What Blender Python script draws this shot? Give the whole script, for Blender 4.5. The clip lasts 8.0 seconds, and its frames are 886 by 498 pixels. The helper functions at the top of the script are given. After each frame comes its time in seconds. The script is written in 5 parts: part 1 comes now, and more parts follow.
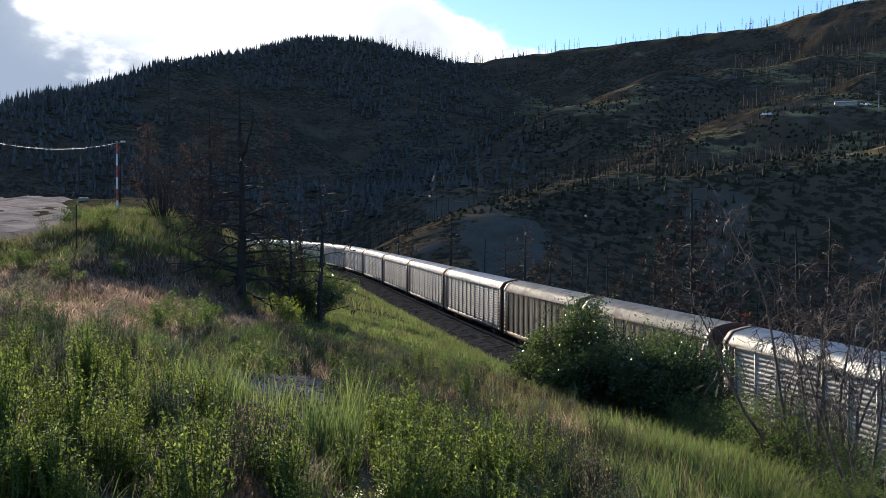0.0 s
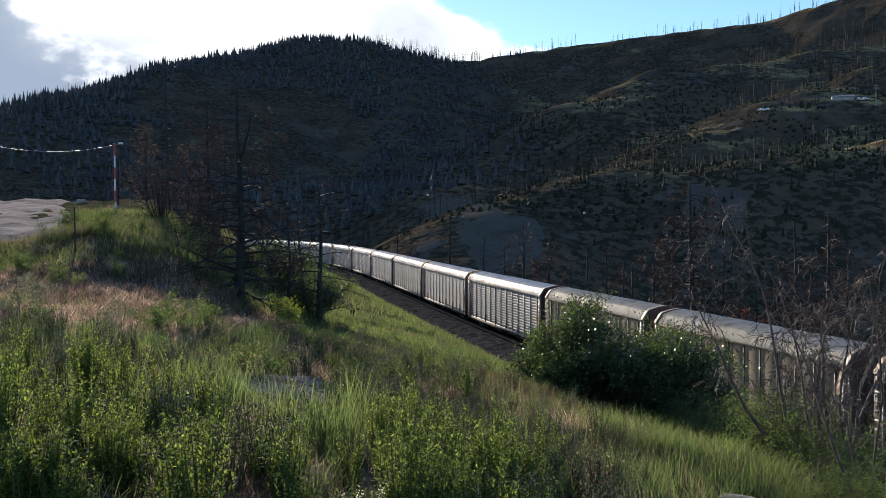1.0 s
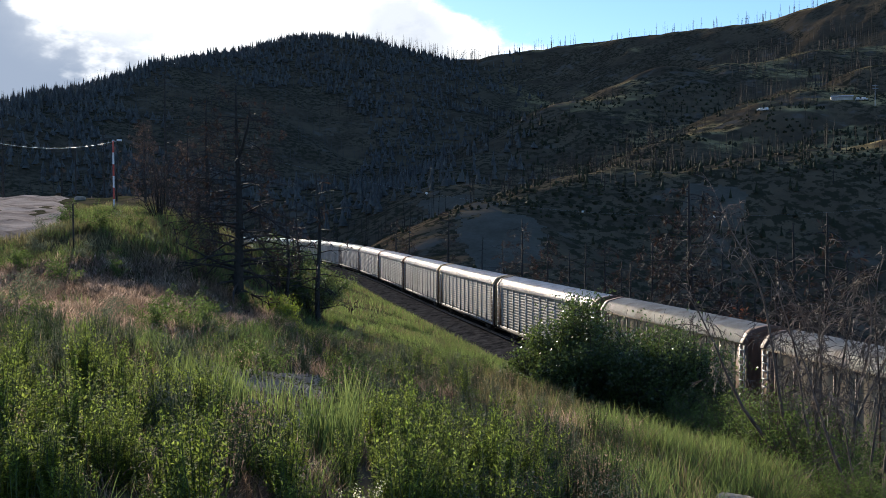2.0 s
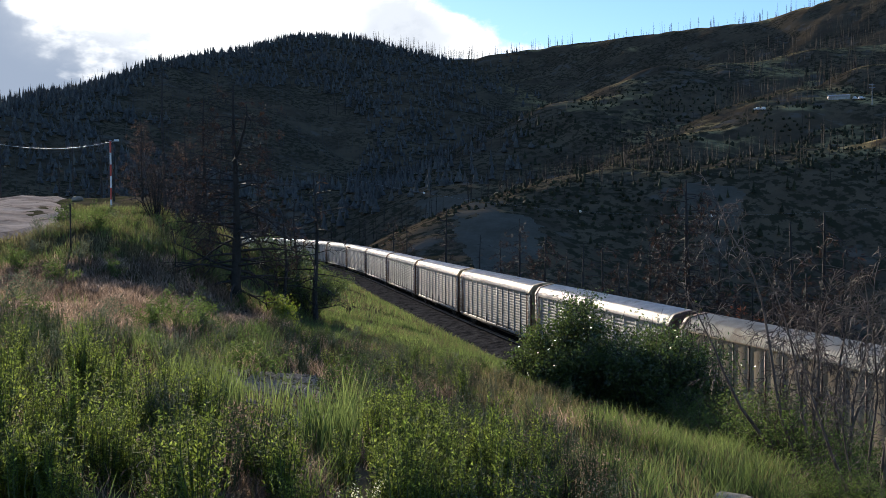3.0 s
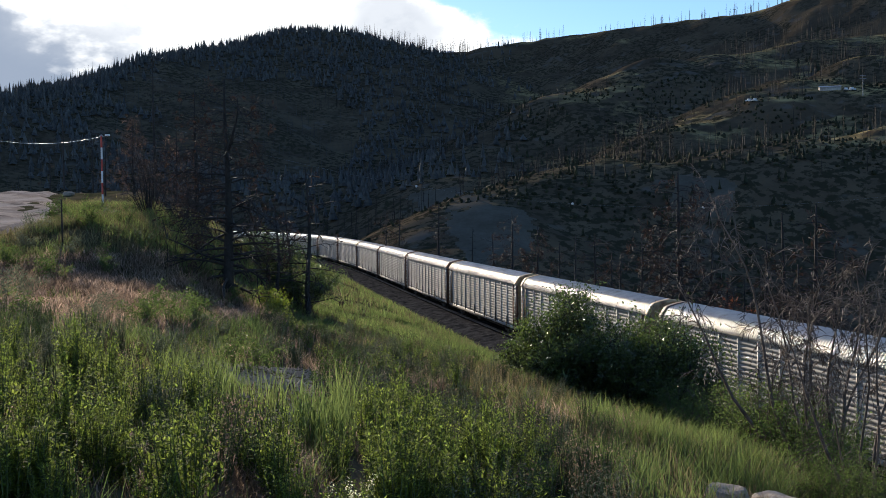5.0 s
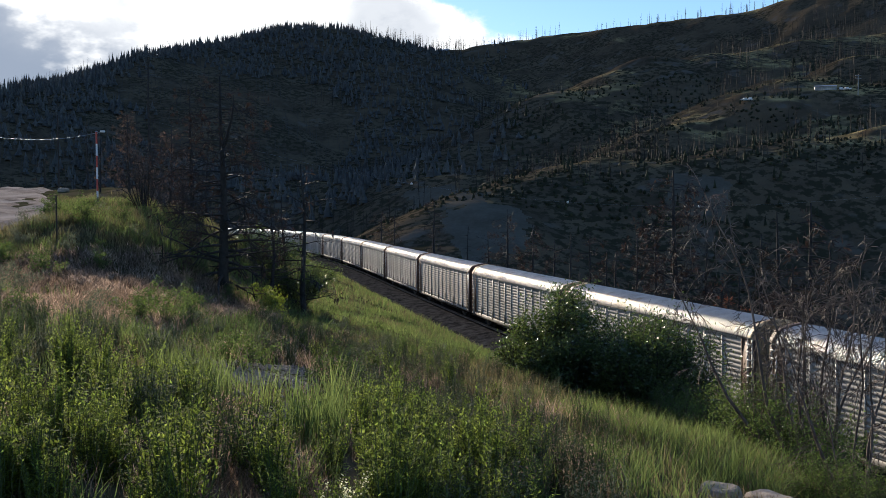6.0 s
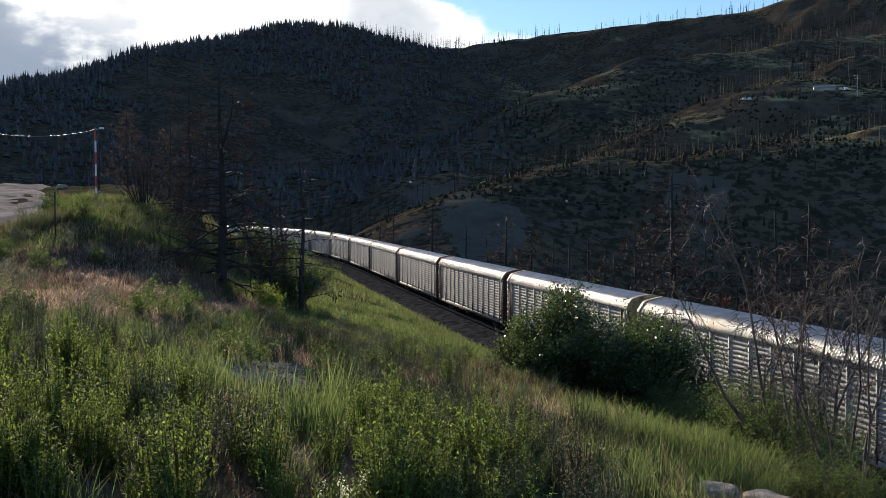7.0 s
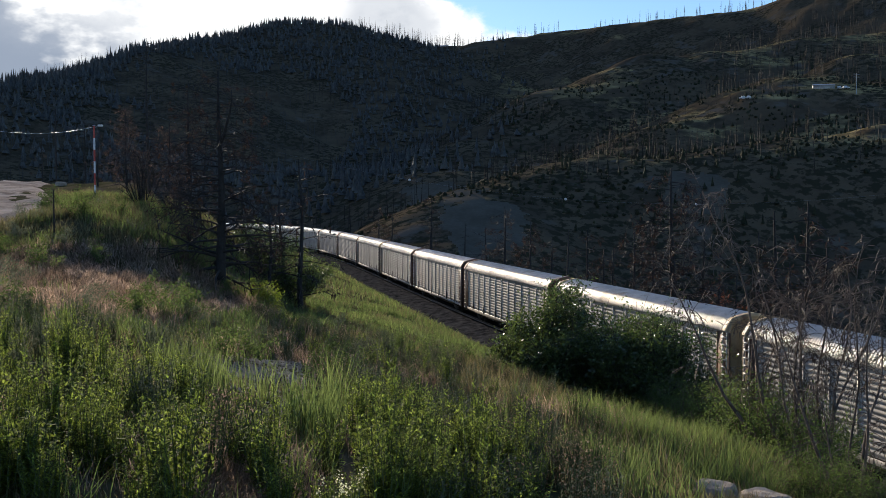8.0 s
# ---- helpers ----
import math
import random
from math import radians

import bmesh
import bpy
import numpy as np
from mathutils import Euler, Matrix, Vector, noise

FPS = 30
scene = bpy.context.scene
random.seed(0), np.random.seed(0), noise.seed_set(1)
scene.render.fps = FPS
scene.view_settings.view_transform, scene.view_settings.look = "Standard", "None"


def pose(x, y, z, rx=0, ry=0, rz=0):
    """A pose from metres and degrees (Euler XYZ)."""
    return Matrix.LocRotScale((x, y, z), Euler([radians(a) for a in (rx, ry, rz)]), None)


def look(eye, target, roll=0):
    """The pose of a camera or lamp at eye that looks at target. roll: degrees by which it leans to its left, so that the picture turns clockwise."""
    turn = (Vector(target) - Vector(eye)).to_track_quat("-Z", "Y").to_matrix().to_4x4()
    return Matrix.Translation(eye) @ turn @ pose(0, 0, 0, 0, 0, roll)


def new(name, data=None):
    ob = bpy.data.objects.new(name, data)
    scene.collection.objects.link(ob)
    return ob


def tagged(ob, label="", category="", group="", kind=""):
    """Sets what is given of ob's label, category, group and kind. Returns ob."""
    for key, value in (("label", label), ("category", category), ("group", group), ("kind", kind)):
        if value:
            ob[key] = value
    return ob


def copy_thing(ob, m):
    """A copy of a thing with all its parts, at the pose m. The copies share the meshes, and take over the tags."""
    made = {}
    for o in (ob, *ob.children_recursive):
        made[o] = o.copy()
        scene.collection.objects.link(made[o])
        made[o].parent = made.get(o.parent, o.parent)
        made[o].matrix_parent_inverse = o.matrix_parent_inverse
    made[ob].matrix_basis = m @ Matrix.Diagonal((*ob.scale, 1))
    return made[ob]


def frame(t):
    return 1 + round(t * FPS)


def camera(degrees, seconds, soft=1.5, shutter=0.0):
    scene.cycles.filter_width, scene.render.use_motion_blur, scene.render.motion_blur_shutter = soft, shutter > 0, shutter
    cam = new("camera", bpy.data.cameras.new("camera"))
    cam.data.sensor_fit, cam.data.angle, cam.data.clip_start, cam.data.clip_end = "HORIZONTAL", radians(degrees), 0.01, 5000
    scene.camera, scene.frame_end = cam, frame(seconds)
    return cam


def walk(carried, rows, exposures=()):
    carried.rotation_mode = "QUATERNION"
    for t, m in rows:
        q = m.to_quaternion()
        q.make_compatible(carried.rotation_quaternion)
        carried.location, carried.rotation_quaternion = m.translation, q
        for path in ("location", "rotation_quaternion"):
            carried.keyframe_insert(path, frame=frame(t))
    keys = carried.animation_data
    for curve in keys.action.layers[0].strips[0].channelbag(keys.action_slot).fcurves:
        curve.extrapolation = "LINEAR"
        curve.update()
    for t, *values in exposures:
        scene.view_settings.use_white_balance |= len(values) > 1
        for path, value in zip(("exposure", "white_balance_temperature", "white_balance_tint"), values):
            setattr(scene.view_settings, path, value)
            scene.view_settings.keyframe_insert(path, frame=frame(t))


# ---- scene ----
EYE = (0.0, 0.0, 11.45)
cam = camera(45.3, 8.0, soft=0.8)


def aim(yaw, pitch, roll):
    """The camera's pose: yaw to the right of north, pitch above level, in degrees."""
    a, b = radians(yaw), radians(pitch)
    way = Vector((math.sin(a) * math.cos(b), math.cos(a) * math.cos(b), math.sin(b)))
    return look(EYE, Vector(EYE) + way, roll)


walk(cam, [
    (0.0, aim(0.000, -1.488, 0.073)), (0.5, aim(-0.001, -1.514, -0.160)), (1.0, aim(0.063, -1.566, -0.510)),
    (1.5, aim(0.096, -1.636, -0.253)), (3.0, aim(0.275, -1.672, -0.356)), (3.5, aim(0.344, -1.701, -0.343)),
    (4.0, aim(0.428, -1.791, -0.499)), (4.5, aim(0.597, -1.930, -0.686)), (6.0, aim(0.931, -2.167, -0.438)),
    (6.5, aim(0.974, -2.188, -0.251)), (7.0, aim(1.007, -2.251, -0.172)), (7.5, aim(1.021, -2.319, -0.097)),
    (8.0, aim(1.069, -2.368, -0.085))],
    exposures=[(0.0, 0.36, 6350, 11), (3.5, 0.28, 6400, 11), (6.5, 0.16, 6500, 11), (8.0, 0.09, 6550, 11)])

# ---- light: low sun ahead, bright cloud round it, blue sky to the right ----
SUN_AZ, SUN_EL = radians(-17.0), radians(14.4)
SUN_WAY = Vector((math.sin(SUN_AZ) * math.cos(SUN_EL), math.cos(SUN_AZ) * math.cos(SUN_EL), math.sin(SUN_EL)))


def build_world():
    world = bpy.data.worlds.new("sky")
    scene.world = world
    world.use_nodes = True
    nt = world.node_tree
    nt.nodes.clear()
    N, L = nt.nodes.new, nt.links.new

    def math_node(op, a, b=None, c=None, clamp=False):
        n = N("ShaderNodeMath")
        n.operation, n.use_clamp = op, clamp
        for i, v in enumerate((a, b, c)):
            if v is None:
                continue
            if isinstance(v, (int, float)):
                n.inputs[i].default_value = v
            else:
                L(v, n.inputs[i])
        return n.outputs[0]

    def mapped(v, a, b, c=0.0, d=1.0):
        n = N("ShaderNodeMapRange")
        n.interpolation_type = "SMOOTHSTEP"
        L(v, n.inputs[0])
        for i, k in enumerate((a, b, c, d)):
            n.inputs[i + 1].default_value = k
        return n.outputs[0]

    def dot(v, w):
        n = N("ShaderNodeVectorMath")
        n.operation = "DOT_PRODUCT"
        L(v, n.inputs[0])
        n.inputs[1].default_value = w
        return n.outputs["Value"]

    def mix(f, a, b):
        n = N("ShaderNodeMix")
        n.data_type = "RGBA"
        L(f, n.inputs[0])
        for v, s in ((a, n.inputs[6]), (b, n.inputs[7])):
            if isinstance(v, tuple):
                s.default_value = v
            else:
                L(v, s)
        return n.outputs[2]

    coord = N("ShaderNodeTexCoord").outputs["Generated"]
    sky = N("ShaderNodeTexSky")
    sky.sky_type, sky.sun_disc = "NISHITA", False
    sky.sun_elevation, sky.sun_rotation = SUN_EL, SUN_AZ
    sky.air_density, sky.dust_density, sky.ozone_density = 1.0, 0.1, 3.0

    def clouds(scale, detail, stretch, rough=0.55):
        m = N("ShaderNodeMapping")
        L(coord, m.inputs[0])
        m.inputs["Scale"].default_value = stretch
        t = N("ShaderNodeTexNoise")
        L(m.outputs[0], t.inputs["Vector"])
        t.inputs["Scale"].default_value, t.inputs["Detail"].default_value = scale, detail
        t.inputs["Roughness"].default_value = rough
        return t.outputs[0]

    big = clouds(6.0, 6.0, (1, 1, 2.0))
    fine = clouds(22.0, 6.0, (1, 1, 1.6), 0.6)
    # the cloud bank ends along a slanting edge, right of the sun
    edge = dot(coord, (-0.433, 0.173, -0.885))
    edge = math_node("ADD", edge, math_node("MULTIPLY", math_node("SUBTRACT", fine, 0.5), 0.07))
    edge = math_node("ADD", edge, math_node("MULTIPLY", math_node("SUBTRACT", big, 0.5), 0.05))
    cover = mapped(edge, -0.012, 0.008)
    near_sun = dot(coord, tuple(SUN_WAY))
    wave = math_node("MULTIPLY", math_node("SUBTRACT", big, 0.5), 0.05)
    ripple = math_node("MULTIPLY", math_node("SUBTRACT", fine, 0.5), 0.03)
    glow = mapped(math_node("ADD", near_sun, wave), 0.9935, 0.9995)
    rim = mapped(edge, 0.014, 0.0)
    body = mapped(fine, 0.30, 0.60)
    # low bank of grey cloud to the left, under the bright part
    under = math_node("ADD", dot(coord, (0.255, -0.0867, 1.0)), math_node("ADD", math_node("MULTIPLY", wave, 0.9), ripple))
    aside = math_node("ADD", dot(coord, (1.0, 0.262, 0.0)), wave)
    margin = math_node("ADD", dot(coord, (1.0, 0.375, 0.0)), math_node("ADD", wave, ripple))
    white = math_node("MULTIPLY", mapped(under, -0.04, 0.05), mapped(margin, -0.06, 0.045))
    white = math_node("MAXIMUM", white, mapped(aside, -0.045, 0.02))
    white = math_node("MULTIPLY", white, math_node("MULTIPLY_ADD", body, 0.2, 0.8))
    white = math_node("MAXIMUM", white, math_node("MULTIPLY", rim, 0.95))
    # the shaded hump of cloud over the saddle
    hump = dot(coord, (-0.032, 0.9868, 0.159))
    hump = math_node("ADD", hump, math_node("MULTIPLY", ripple, 0.07))
    core = math_node("MULTIPLY", mapped(hump, 0.9985, 0.9997), mapped(edge, 0.0, 0.014))
    white = math_node("SUBTRACT", white, math_node("MULTIPLY", core, 0.48), clamp=True)
    white = math_node("ADD", white, glow, clamp=True)
    cloud = mix(white, (0.31, 0.375, 0.48, 1), (1.10, 1.12, 1.12, 1))
    scaled = N("ShaderNodeMix")
    scaled.data_type, scaled.blend_type = "RGBA", "MULTIPLY"
    scaled.inputs[0].default_value = 1.0
    L(sky.outputs[0], scaled.inputs[6])
    scaled.inputs[7].default_value = (0.115, 0.13, 0.155, 1)
    both = mix(cover, scaled.outputs[2], cloud)
    bg = N("ShaderNodeBackground")
    bg.inputs[1].default_value = 1.0
    L(both, bg.inputs[0])
    L(bg.outputs[0], N("ShaderNodeOutputWorld").inputs[0])


build_world()
sun_data = bpy.data.lights.new("sun", "SUN")
sun_data.energy, sun_data.angle, sun_data.color = 5.0, radians(0.6), (1.0, 0.87, 0.70)
sun = new("sun", sun_data)
sun.matrix_world = look(SUN_WAY * 100, (0, 0, 0))

# ---- materials ----


def rgb(r, g, b):
    return (r, g, b, 1.0)


def surface(name, low, high, scale=4.0, rough=(0.7, 0.95), metal=0.0, bump=0.2, fine=60.0, leaf=0.0, coords="Object",
            spread=0.0, stain=None, stain_scale=0.6, stain_size=(0.52, 0.68), spec=0.4, stretch=(1, 1, 1)):
    """A node material: two scales of noise between two colours, stains, relief; leaf lets light through;
    spread varies each object or island in brightness."""
    mat = bpy.data.materials.new(name)
    mat.use_nodes = True
    nt = mat.node_tree
    nt.nodes.clear()
    N, L = nt.nodes.new, nt.links.new
    tc = N("ShaderNodeTexCoord").outputs[coords] if coords != "World" else N("ShaderNodeNewGeometry").outputs["Position"]
    mp = N("ShaderNodeMapping")
    L(tc, mp.inputs[0])
    mp.inputs["Scale"].default_value = stretch

    def tex(sc, det=5.0, ro=0.6):
        t = N("ShaderNodeTexNoise")
        L(mp.outputs[0], t.inputs["Vector"])
        t.inputs["Scale"].default_value, t.inputs["Detail"].default_value, t.inputs["Roughness"].default_value = sc, det, ro
        return t.outputs[0]

    a, b = tex(scale), tex(fine, 3.0)
    mixn = N("ShaderNodeMath")
    mixn.operation = "MULTIPLY_ADD"
    L(b, mixn.inputs[0])
    mixn.inputs[1].default_value = 0.45
    sub = N("ShaderNodeMath")
    sub.operation = "MULTIPLY_ADD"
    L(a, sub.inputs[0])
    sub.inputs[1].default_value, sub.inputs[2].default_value = 1.25, -0.35
    L(sub.outputs[0], mixn.inputs[2])
    ramp = N("ShaderNodeValToRGB")
    L(mixn.outputs[0], ramp.inputs[0])
    ramp.color_ramp.elements[0].position, ramp.color_ramp.elements[1].position = 0.28, 0.72
    ramp.color_ramp.elements[0].color, ramp.color_ramp.elements[1].color = rgb(*low), rgb(*high)
    col = ramp.outputs[0]
    if stain:
        st = N("ShaderNodeMapRange")
        st.interpolation_type = "SMOOTHSTEP"
        L(tex(stain_scale, 6.0, 0.65), st.inputs[0])
        st.inputs[1].default_value, st.inputs[2].default_value = stain_size
        m = N("ShaderNodeMix")
        m.data_type = "RGBA"
        L(st.outputs[0], m.inputs[0])
        L(col, m.inputs[6])
        m.inputs[7].default_value = rgb(*stain)
        col = m.outputs[2]
    if spread:
        rnd = N("ShaderNodeNewGeometry").outputs["Random Per Island"] if leaf else N("ShaderNodeObjectInfo").outputs["Random"]
        k = N("ShaderNodeMapRange")
        L(rnd, k.inputs[0])
        k.inputs[3].default_value, k.inputs[4].default_value = 1.0 - spread, 1.0 + spread
        h = N("ShaderNodeHueSaturation")
        L(col, h.inputs["Color"])
        L(k.outputs[0], h.inputs["Value"])
        col = h.outputs[0]
    pr = N("ShaderNodeBsdfPrincipled")
    L(col, pr.inputs["Base Color"])
    pr.inputs["Metallic"].default_value = metal
    pr.inputs["Specular IOR Level"].default_value = spec
    rr = N("ShaderNodeMapRange")
    L(a, rr.inputs[0])
    rr.inputs[3].default_value, rr.inputs[4].default_value = rough
    L(rr.outputs[0], pr.inputs["Roughness"])
    if bump:
        bp = N("ShaderNodeBump")
        bp.inputs["Strength"].default_value, bp.inputs["Distance"].default_value = bump, 0.02
        L(mixn.outputs[0], bp.inputs["Height"])
        L(bp.outputs[0], pr.inputs["Normal"])
    out = N("ShaderNodeOutputMaterial")
    if leaf:
        tr = N("ShaderNodeBsdfTranslucent")
        br = N("ShaderNodeHueSaturation")
        L(col, br.inputs["Color"])
        br.inputs["Value"].default_value, br.inputs["Saturation"].default_value = 2.0, 1.05
        L(br.outputs[0], tr.inputs[0])
        ms = N("ShaderNodeMixShader")
        ms.inputs[0].default_value = leaf
        L(pr.outputs[0], ms.inputs[1])
        L(tr.outputs[0], ms.inputs[2])
        L(ms.outputs[0], out.inputs[0])
    else:
        L(pr.outputs[0], out.inputs[0])
    return mat


M = {
    "ground": surface("slope_soil", (0.045, 0.05, 0.02), (0.13, 0.105, 0.06), 0.5, bump=0.6, fine=9.0, coords="World",
                      stain=(0.17, 0.13, 0.095), stain_scale=0.16, spec=0.0),
    "scree": surface("scree_slope", (0.085, 0.076, 0.058), (0.14, 0.126, 0.098), 0.05, bump=0.5, fine=0.6, coords="World", spec=0.0),
    "gravel": surface("gravel_road", (0.33, 0.25, 0.185), (0.64, 0.51, 0.39), 0.5, bump=1.0, fine=9.0, coords="World",
                      stain=(0.21, 0.16, 0.12), stain_scale=0.35, spec=0.0),
    "ballast": surface("ballast_stone", (0.018, 0.018, 0.018), (0.095, 0.09, 0.085), 1.2, bump=1.0, fine=11.0, coords="World", spec=0.0),
    "stone": surface("field_stone", (0.20, 0.16, 0.12), (0.43, 0.355, 0.275), 3.0, bump=0.6, fine=30.0, spread=0.25),
    "steel_rail": surface("rail_steel", (0.10, 0.07, 0.05), (0.22, 0.18, 0.15), 6.0, (0.3, 0.6), 0.7, 0.1, coords="World"),
    "tie": surface("tie_wood", (0.025, 0.021, 0.018), (0.06, 0.052, 0.044), 3.0, spread=0.25, spec=0.0),
    "galv": surface("galvanized_side", (0.35, 0.32, 0.275), (0.55, 0.51, 0.445), 1.1, (0.5, 0.7), 0.2, 0.06, 24.0,
                    stain=(0.19, 0.15, 0.11), stain_scale=0.55, stain_size=(0.55, 0.75), spread=0.16, stretch=(1, 1, 0.5)),
    "roof": surface("galvanized_roof", (0.41, 0.36, 0.295), (0.59, 0.53, 0.445), 0.9, (0.34, 0.52), 0.45, 0.05, 20.0,
                    stain=(0.34, 0.27, 0.19), stain_scale=0.5, spread=0.12),
    "roof_tan": surface("weathered_tan_roof", (0.40, 0.315, 0.21), (0.57, 0.47, 0.34), 0.9, (0.5, 0.7), 0.2, 0.05, 20.0,
                        stain=(0.30, 0.21, 0.13), stain_scale=0.5, spread=0.12),
    "tan": surface("weathered_tan_panel", (0.33, 0.235, 0.135), (0.56, 0.44, 0.29), 0.9, (0.5, 0.75), 0.1, 0.08, 18.0,
                   stain=(0.17, 0.10, 0.06), stain_scale=0.7, stain_size=(0.5, 0.7), spread=0.2, stretch=(1, 1, 0.35)),
    "rust": surface("brown_car_paint", (0.075, 0.038, 0.024), (0.17, 0.09, 0.055), 1.6, (0.5, 0.8), 0.1, 0.1, 25.0, spread=0.25),
    "yellow": surface("yellow_car_paint", (0.36, 0.24, 0.11), (0.50, 0.37, 0.20), 1.5, (0.5, 0.75), 0.0, 0.08, 25.0,
                      stain=(0.16, 0.08, 0.04), stain_scale=0.9),
    "iron": surface("dark_running_gear", (0.02, 0.018, 0.016), (0.06, 0.05, 0.042), 4.0, (0.5, 0.85), 0.3, 0.1),
    "rung": surface("worn_grab_iron", (0.35, 0.33, 0.30), (0.55, 0.53, 0.5), 5.0, (0.4, 0.6), 0.5, 0.05),
    "char": surface("charred_bark", (0.012, 0.011, 0.010), (0.05, 0.043, 0.037), 2.5, bump=0.7, fine=14.0, spread=0.25),
    "deadwood": surface("grey_deadwood", (0.075, 0.055, 0.043), (0.175, 0.13, 0.102), 2.0, (0.6, 0.85), bump=0.5, fine=18.0, spread=0.3, spec=0.25),
    "needle_dead": surface("scorched_needles", (0.022, 0.016, 0.012), (0.055, 0.032, 0.022), 1.0, bump=0, leaf=0.2, spread=0.35),
    "needle_red": surface("rust_red_needles", (0.07, 0.026, 0.015), (0.15, 0.06, 0.032), 1.0, bump=0, leaf=0.35, spread=0.35),
    "burnt_leaf": surface("dry_brown_leaves", (0.045, 0.032, 0.026), (0.105, 0.072, 0.055), 1.0, bump=0, leaf=0.35, spread=0.35),
    # western needles, lightened in colour in place of haze
    "conifer": surface("hazed_conifer_needles", (0.06, 0.06, 0.053), (0.10, 0.097, 0.082), 0.05, bump=0, fine=0.6, leaf=0.04, spread=0.3, coords="World"),
    "pine_green": surface("living_pine_needles", (0.026, 0.03, 0.018), (0.05, 0.053, 0.03), 0.05, bump=0, fine=0.6, leaf=0.05, spread=0.35, coords="World", spec=0.05),
    # western trunks, likewise lightened towards the hazy hill behind them
    "hazed_snag": surface("haze_paled_snag", (0.055, 0.051, 0.047), (0.09, 0.083, 0.075), 0.05, bump=0, fine=0.6, coords="World", spec=0.05),
    "snagwood": surface("standing_snag", (0.024, 0.021, 0.018), (0.052, 0.046, 0.039), 0.05, bump=0, fine=0.6, coords="World", spec=0.1),
    "grass": surface("spring_grass", (0.055, 0.082, 0.027), (0.135, 0.168, 0.056), 0.35, bump=0, fine=4.0, leaf=0.5, spread=0.5, coords="World", spec=0.25),
    "grass_dark": surface("weedy_grass", (0.068, 0.068, 0.032), (0.155, 0.132, 0.068), 0.3, bump=0, fine=4.0, leaf=0.42, spread=0.5, coords="World", spec=0.25),
    "straw": surface("dry_cheatgrass", (0.10, 0.071, 0.052), (0.28, 0.205, 0.15), 0.6, bump=0, fine=6.0, leaf=0.56, spread=0.65, coords="World", spec=0.2),
    "straw_head": surface("cheatgrass_heads", (0.15, 0.108, 0.083), (0.34, 0.26, 0.20), 0.8, bump=0, fine=6.0, leaf=0.55, spread=0.55, coords="World", spec=0.2),
    "weed_leaf": surface("weed_leaves", (0.08, 0.118, 0.026), (0.215, 0.255, 0.058), 1.5, (0.55, 0.85), bump=0, leaf=0.66, spread=0.6, spec=0.18),
    "weed_stem": surface("weed_stems", (0.05, 0.08, 0.025), (0.10, 0.12, 0.045), 3.0, bump=0),
    "bush_leaf": surface("glossy_shrub_leaves", (0.03, 0.05, 0.015), (0.09, 0.12, 0.032), 1.5, (0.18, 0.42), bump=0, leaf=0.42, spread=0.5, spec=0.6),
    "shrub_leaf": surface("sunny_shrub_leaves", (0.042, 0.066, 0.02), (0.105, 0.14, 0.042), 1.5, (0.5, 0.75), bump=0, leaf=0.5, spread=0.45, spec=0.2),
    "lime_leaf": surface("fresh_shrub_leaves", (0.10, 0.14, 0.02), (0.19, 0.22, 0.04), 1.5, (0.4, 0.65), bump=0, leaf=0.5, spread=0.3),
    "sage": surface("sage_leaves", (0.085, 0.10, 0.06), (0.17, 0.18, 0.11), 2.0, bump=0, leaf=0.35, spread=0.3),
    "petal": surface("pale_yellow_petals", (0.50, 0.49, 0.28), (0.70, 0.69, 0.48), 5.0, bump=0, leaf=0.4, spread=0.2),
    "white": surface("white_paint", (0.62, 0.62, 0.60), (0.80, 0.80, 0.78), 2.0, (0.4, 0.6), bump=0.05, stain=(0.45, 0.42, 0.38), stain_scale=1.0),
    "red": surface("red_paint", (0.40, 0.05, 0.035), (0.52, 0.09, 0.06), 2.0, (0.4, 0.6), bump=0.05, stain=(0.22, 0.06, 0.05), stain_scale=2.0),
    "metal": surface("grey_steel", (0.25, 0.25, 0.25), (0.42, 0.42, 0.42), 3.0, (0.35, 0.55), 0.8, 0.05),
    "rock_far": surface("snowy_rock", (0.25, 0.28, 0.33), (0.75, 0.78, 0.84), 0.004, bump=0.4, fine=0.03, coords="World", spec=0.1),
    "cable": surface("cable_steel", (0.22, 0.22, 0.22), (0.35, 0.35, 0.35), 3.0, (0.4, 0.6), 0.5, 0.0),
}



